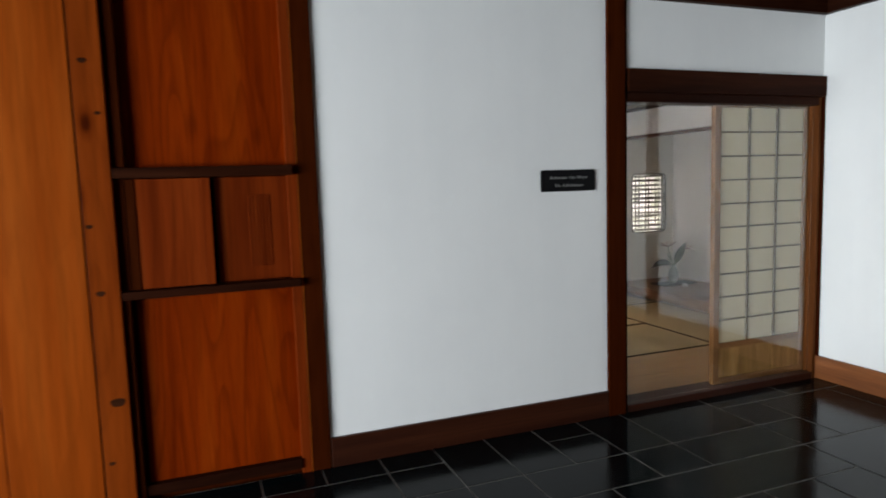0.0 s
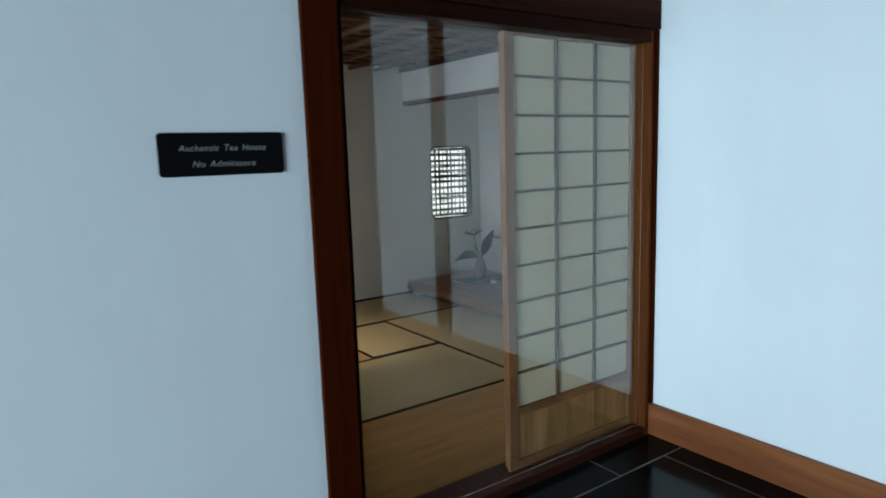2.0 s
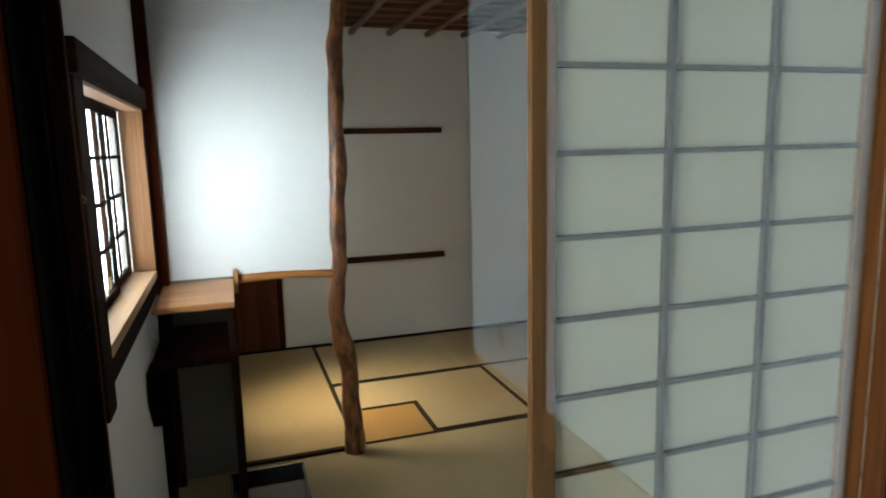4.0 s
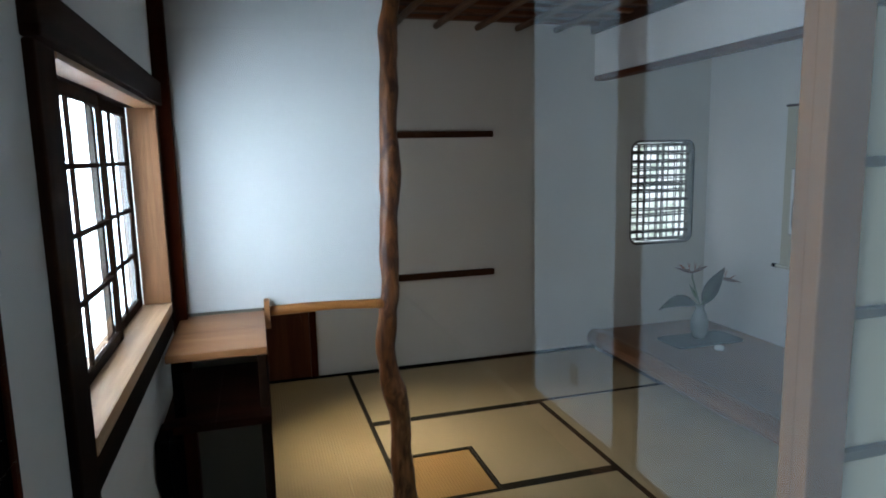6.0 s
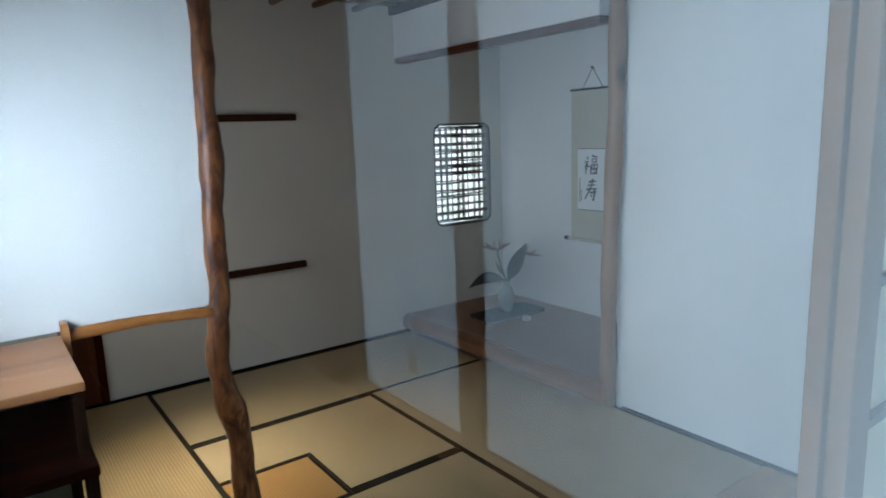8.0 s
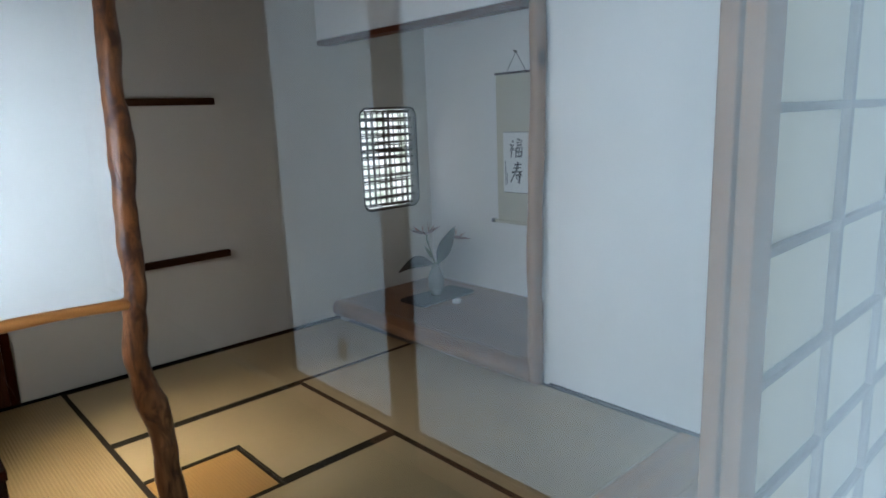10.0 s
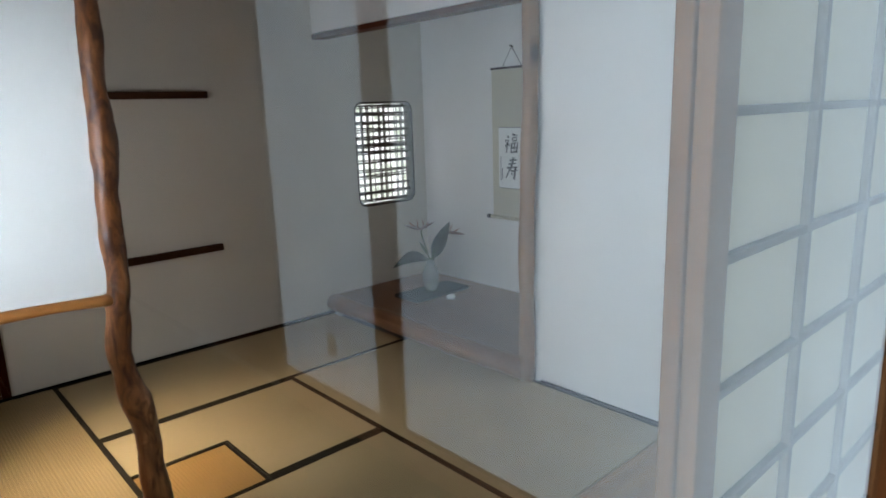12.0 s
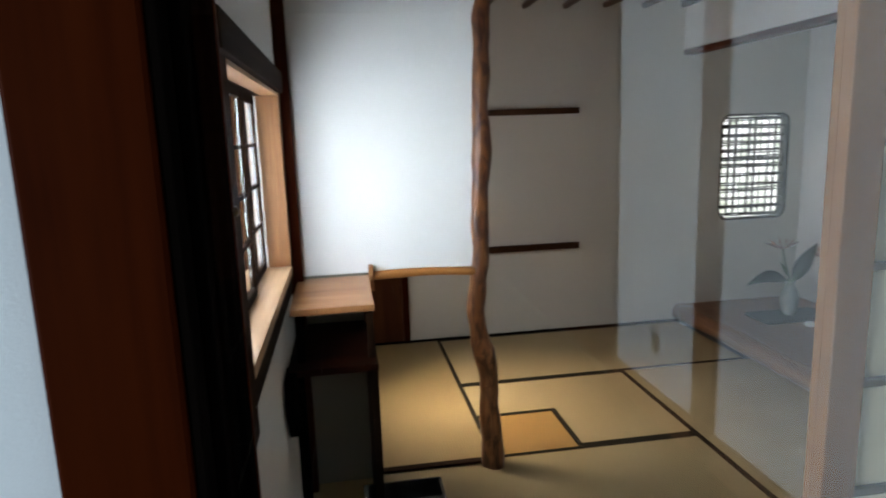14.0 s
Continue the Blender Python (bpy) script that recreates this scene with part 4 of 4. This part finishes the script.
def leaf(base, tip, width, sag, name="leaf", fold=0.25, up=(0, 0, 1)):
    """A broad blade from base to tip, folded along its midrib."""
    bm = bmesh.new()
    b, t = Vector(base), Vector(tip)
    axis = t - b
    side = axis.cross(Vector(up)).normalized()
    nrm = side.cross(axis).normalized()
    rows = []
    for i in range(13):
        q = i / 12
        mid = b + axis * q + Vector((0, 0, sag * math.sin(math.pi * q)))
        w = width * (max(0.0, math.sin(math.pi * min(1, (max(q, 0.06) - 0.05) / 0.95) ** 0.8)) + 0.03)
        lift = nrm * (w * fold)
        rows.append([bm.verts.new(mid + side * (w * s) + lift * abs(s)) for s in (-1, -0.5, 0, 0.5, 1)])
    for a, c in zip(rows, rows[1:]):
        for k in range(4):
            bm.faces.new((a[k], a[k + 1], c[k + 1], c[k]))
    bmesh.ops.solidify(bm, geom=bm.faces[:], thickness=0.0015)
    return part(name, bm, LEAF, flowers, "broad dark green leaf", smooth=True)


NECK = Vector((VX, VY, VZ + 0.235))
leaf(NECK, (5.80, 6.98, 0.285), 0.045, 0.055, up=(-0.7, -0.55, 0.45))
leaf(NECK + Vector((0.005, -0.01, 0)), (6.02, 6.55, 0.67), 0.050, 0.0, up=(-0.8, -0.6, 0.2))
part("stem", tube([NECK - Vector((0, 0, 0.1)), NECK, (5.955, 6.77, 0.48), (5.95, 6.80, 0.56), (5.95, 6.795, 0.60)], [0.006] * 5, 8), STEM, flowers, smooth=True)
part("stem", tube([NECK - Vector((0, 0, 0.1)), NECK, (6.0, 6.66, 0.48), (6.03, 6.58, 0.60)], [0.006] * 4, 8), STEM, flowers, smooth=True)


def bird_flower(at, toward):
    at, d = Vector(at), Vector(toward).normalized()
    bm = tube([at, at + d * 0.05, at + d * 0.11, at + d * 0.16], [0.008, 0.013, 0.008, 0.001], 8)
    f = part("flower_head", bm, SPATHE, flowers, "reddish-green flower sheath", smooth=True)
    for k, (side, rise) in enumerate(((0.3, 0.9), (-0.25, 1.0), (0.75, 0.45))):
        v = (d * side + Vector((0, 0.05 * (k - 1), rise))).normalized()
        s = at + d * (0.02 + 0.015 * k)
        part("petal", tube([s, s + v * 0.035, s + v * 0.08], [0.003, 0.009, 0.0008], 6, squash=0.35), PETAL, f, "pale orange petal", smooth=True)


bird_flower((5.95, 6.80, 0.595), (0.1, -0.9, 0.45))
bird_flower((6.03, 6.59, 0.585), (0.2, -0.95, -0.02))
bird_flower((5.95, 6.80, 0.595), (-0.3, 0.9, 0.12))
part("bud", tube([(5.97, 6.77, 0.40), (5.965, 6.80, 0.45), (5.96, 6.845, 0.50)], [0.004, 0.012, 0.001], 8), STEM, flowers, smooth=True)
shell = single("incense_box", lathe([(0.016, 0.0), (0.030, 0.004), (0.034, 0.014), (0.030, 0.026), (0.016, 0.034), (0.003, 0.036)], (5.94, 6.475, 0.1085), 20), SHELLW, "small round white ceramic incense box on the alcove floor", "box", origin=(5.94, 6.475, 0.1085), smooth=True)

# ---- crooked post, rail, wall strips ----
log = thing("crooked_post", (3.48, 5.385, TAT), "crooked peeled log standing at the end of the sleeve wall", "post", kind="structure")
zs = np.linspace(-0.06, 2.38, 120)
pts = [(float(np.interp(z, lz, lx)), 5.380 + 0.005 * math.sin(3 * z), float(z)) for z in zs]
bm = tube(pts, [float(np.interp(z, lz, lr)) for z in zs], 24)
for v in bm.verts:
    away = Vector((v.co.x - float(np.interp(v.co.z, lz, lx)), v.co.y - 5.38, 0)).normalized()
    v.co += away * (0.0095 * noise.noise(Vector((v.co.x * 22, v.co.y * 22, v.co.z * 9))) + 0.003 * noise.noise(v.co * 60))
part("shaft", bm, LOGW, log, smooth=True)
rail = thing("peeled_rail", (3.15, 5.34, 0.9), "pale peeled wooden rail under the sleeve wall", "rail", kind="structure")
pts = [(2.955 + 0.44 * q, 5.352 + 0.012 * q, 0.913 + 0.012 * math.sin(2.4 * q + 0.2) - 0.016 * q) for q in np.linspace(0, 1, 12)]
part("shaft", tube(pts, [0.0185 + 0.001 * math.sin(17 * p[0]) for p in pts], 14, 0.01, 2), RAILW, rail, smooth=True)
part("end_peg", box((2.936, 5.30, 0.86), (2.956, 5.358, 0.965), 0.004), SHELFTOP, rail)
for z0, z1 in ((1.599, 1.643), (0.614, 0.658)):
    single("wall_strip", box((2.7, BACK - 0.040, z0), (4.566, BACK - 0.001, z1), 0.003), UMBERX, "dark wooden strip fixed across the plaster wall", "wall strip", "", "wall strips on the back wall", origin=(3.6, BACK, z0))
door_b = thing("door_1", (2.95, BACK, 0), "low dark brown wooden door in the back wall", "door", kind="structure")
part("panel", box((2.64, BACK - 0.012, TAT + 0.014), (3.23, BACK - 0.001, 0.98), 0.002), DOORW, door_b)
part("frame", box((3.231, BACK - 0.024, TAT + 0.014), (3.276, BACK - 0.001, 1.01), 0.003), DARKZ, door_b)
single("trim_corner_post", box((LEFT + 0.001, 5.305, TAT), (LEFT + 0.05, 5.359, ROOF), 0.004), DARKZ, "dark corner post where window wall meets sleeve wall", "trim", "structure")

# ---- host's shelf ----
shelf = thing("tea_shelf", (2.79, 5.08, TAT), "wooden tea utensil shelf with two boards against the window wall", "shelf")
part("top_board", box((2.645, 4.865, 0.896), (2.935, 5.352, 0.920), 0.003), SHELFTOP, shelf, "smooth tan top board")
# lower board uses the darker wood to carry the shadow between the boards
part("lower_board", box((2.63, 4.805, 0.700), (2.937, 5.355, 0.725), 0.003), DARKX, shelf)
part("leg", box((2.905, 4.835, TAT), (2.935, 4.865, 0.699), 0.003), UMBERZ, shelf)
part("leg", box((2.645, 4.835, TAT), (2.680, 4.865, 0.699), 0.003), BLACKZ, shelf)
part("leg", box((2.905, 5.322, TAT), (2.935, 5.352, 0.893), 0.003), UMBERZ, shelf)
part("upright", box((2.905, 4.87, 0.726), (2.930, 4.895, 0.893), 0.003), UMBERZ, shelf)
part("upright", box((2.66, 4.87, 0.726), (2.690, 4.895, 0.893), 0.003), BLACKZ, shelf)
part("bracket", prism([(4.72, 0.72), (4.86, 0.72), (4.86, 0.52), (4.78, 0.50), (4.74, 0.56), (4.70, 0.62)], "x", 2.624, 2.66), BLACKZ, shelf, "near-black wooden bracket")

# ---- black tray ----
tray = thing("lacquer_tray", (3.02, 4.96, TAT), "square black lacquer tray with low sides on the tatami", "tray")
TX0, TX1, TY0, TY1, TZ = 2.86, 3.18, 4.80, 5.12, TAT
part("bottom", box((TX0 + 0.012, TY0 + 0.012, TZ + 0.002), (TX1 - 0.012, TY1 - 0.012, TZ + 0.08), 0.002), LACQUER, tray)
for lo, hi in (((TX0, TY0), (TX1, TY0 + 0.014)), ((TX0, TY1 - 0.014), (TX1, TY1)), ((TX0, TY0 + 0.014), (TX0 + 0.014, TY1 - 0.014)), ((TX1 - 0.014, TY0 + 0.014), (TX1, TY1 - 0.014))):
    part("side", box((*lo, TZ + 0.0005), (*hi, TZ + 0.12), 0.004), LACQUER, tray)

# ---- slate floor ----
floor = single("floor", box((WEST - 0.1, -3.1, -0.1), (EAST + 0.15, WALL - 0.0005, -0.0022)), GROUT, "black slate tile floor with pale grey joints", "floor", "structure")
U, V, GX, GY = 0.3175, 0.3125, 1.05 - 0.3175 * 13, 2.83 - 0.3125 * 19
NX, NY = 24, 21
used, meshes = set(), {}
rng = random.Random(21)


def tile_mesh(w, h):
    key = (round(w, 3), round(h, 3))
    if key not in meshes:
        bm = box((0.004, 0.004, -0.02), (w - 0.004, h - 0.004, 0.0), 0.0)
        top = [e for e in bm.edges if all(v.co.z > -0.01 for v in e.verts)]
        bmesh.ops.bevel(bm, geom=top, offset=0.002, segments=1, affect="EDGES")
        me = bpy.data.meshes.new("slate_tile")
        bm.to_mesh(me)
        bm.free()
        me.materials.append(SLATE)
        meshes[key] = me
    return meshes[key]


FIXED = {(13, 19): (1, 1), (13, 20): (1, 1), (14, 19): (1, 2), (15, 19): (1, 2), (15, 18): (2, 1), (16, 20): (1, 1), (16, 19): (1, 1), (17, 19): (1, 2), (18, 19): (2, 2), (20, 19): (1, 1), (20, 20): (2, 1), (21, 18): (2, 2),
         (17, 18): (1, 1), (16, 17): (4, 1), (18, 18): (2, 1), (20, 18): (1, 1)}
order = list(FIXED) + [(i, j) for j in range(NY - 1, -1, -1) for i in range(-6, NX)]
for i, j in order:
    if (i, j) in used:
        continue
    sizes = [FIXED[(i, j)]] if (i, j) in FIXED else rng.sample([(1, 1), (2, 1), (1, 2), (2, 2), (2, 1), (2, 2)], 6) + [(1, 1)]
    for w, h in sizes:
        cells = [(i + a, j - b if (i, j) not in FIXED else j + b) for a in range(w) for b in range(h)]
        if all(c not in used and -6 <= c[0] < NX and 0 <= c[1] < NY for c in cells):
            break
    else:
        continue
    used.update(cells)
    jl = min(c[1] for c in cells)
    x0, y0 = GX + U * i, GY + V * jl
    x1, y1 = min(x0 + U * w, EAST - 0.002), min(y0 + V * h, WALL - 0.002)
    if x1 - x0 < 0.03 or y1 - y0 < 0.03:
        continue
    t = new("slate_tile", tile_mesh(x1 - x0, y1 - y0))
    t.location = (x0, y0, rng.uniform(-0.0004, 0.0004))
    t.parent = floor
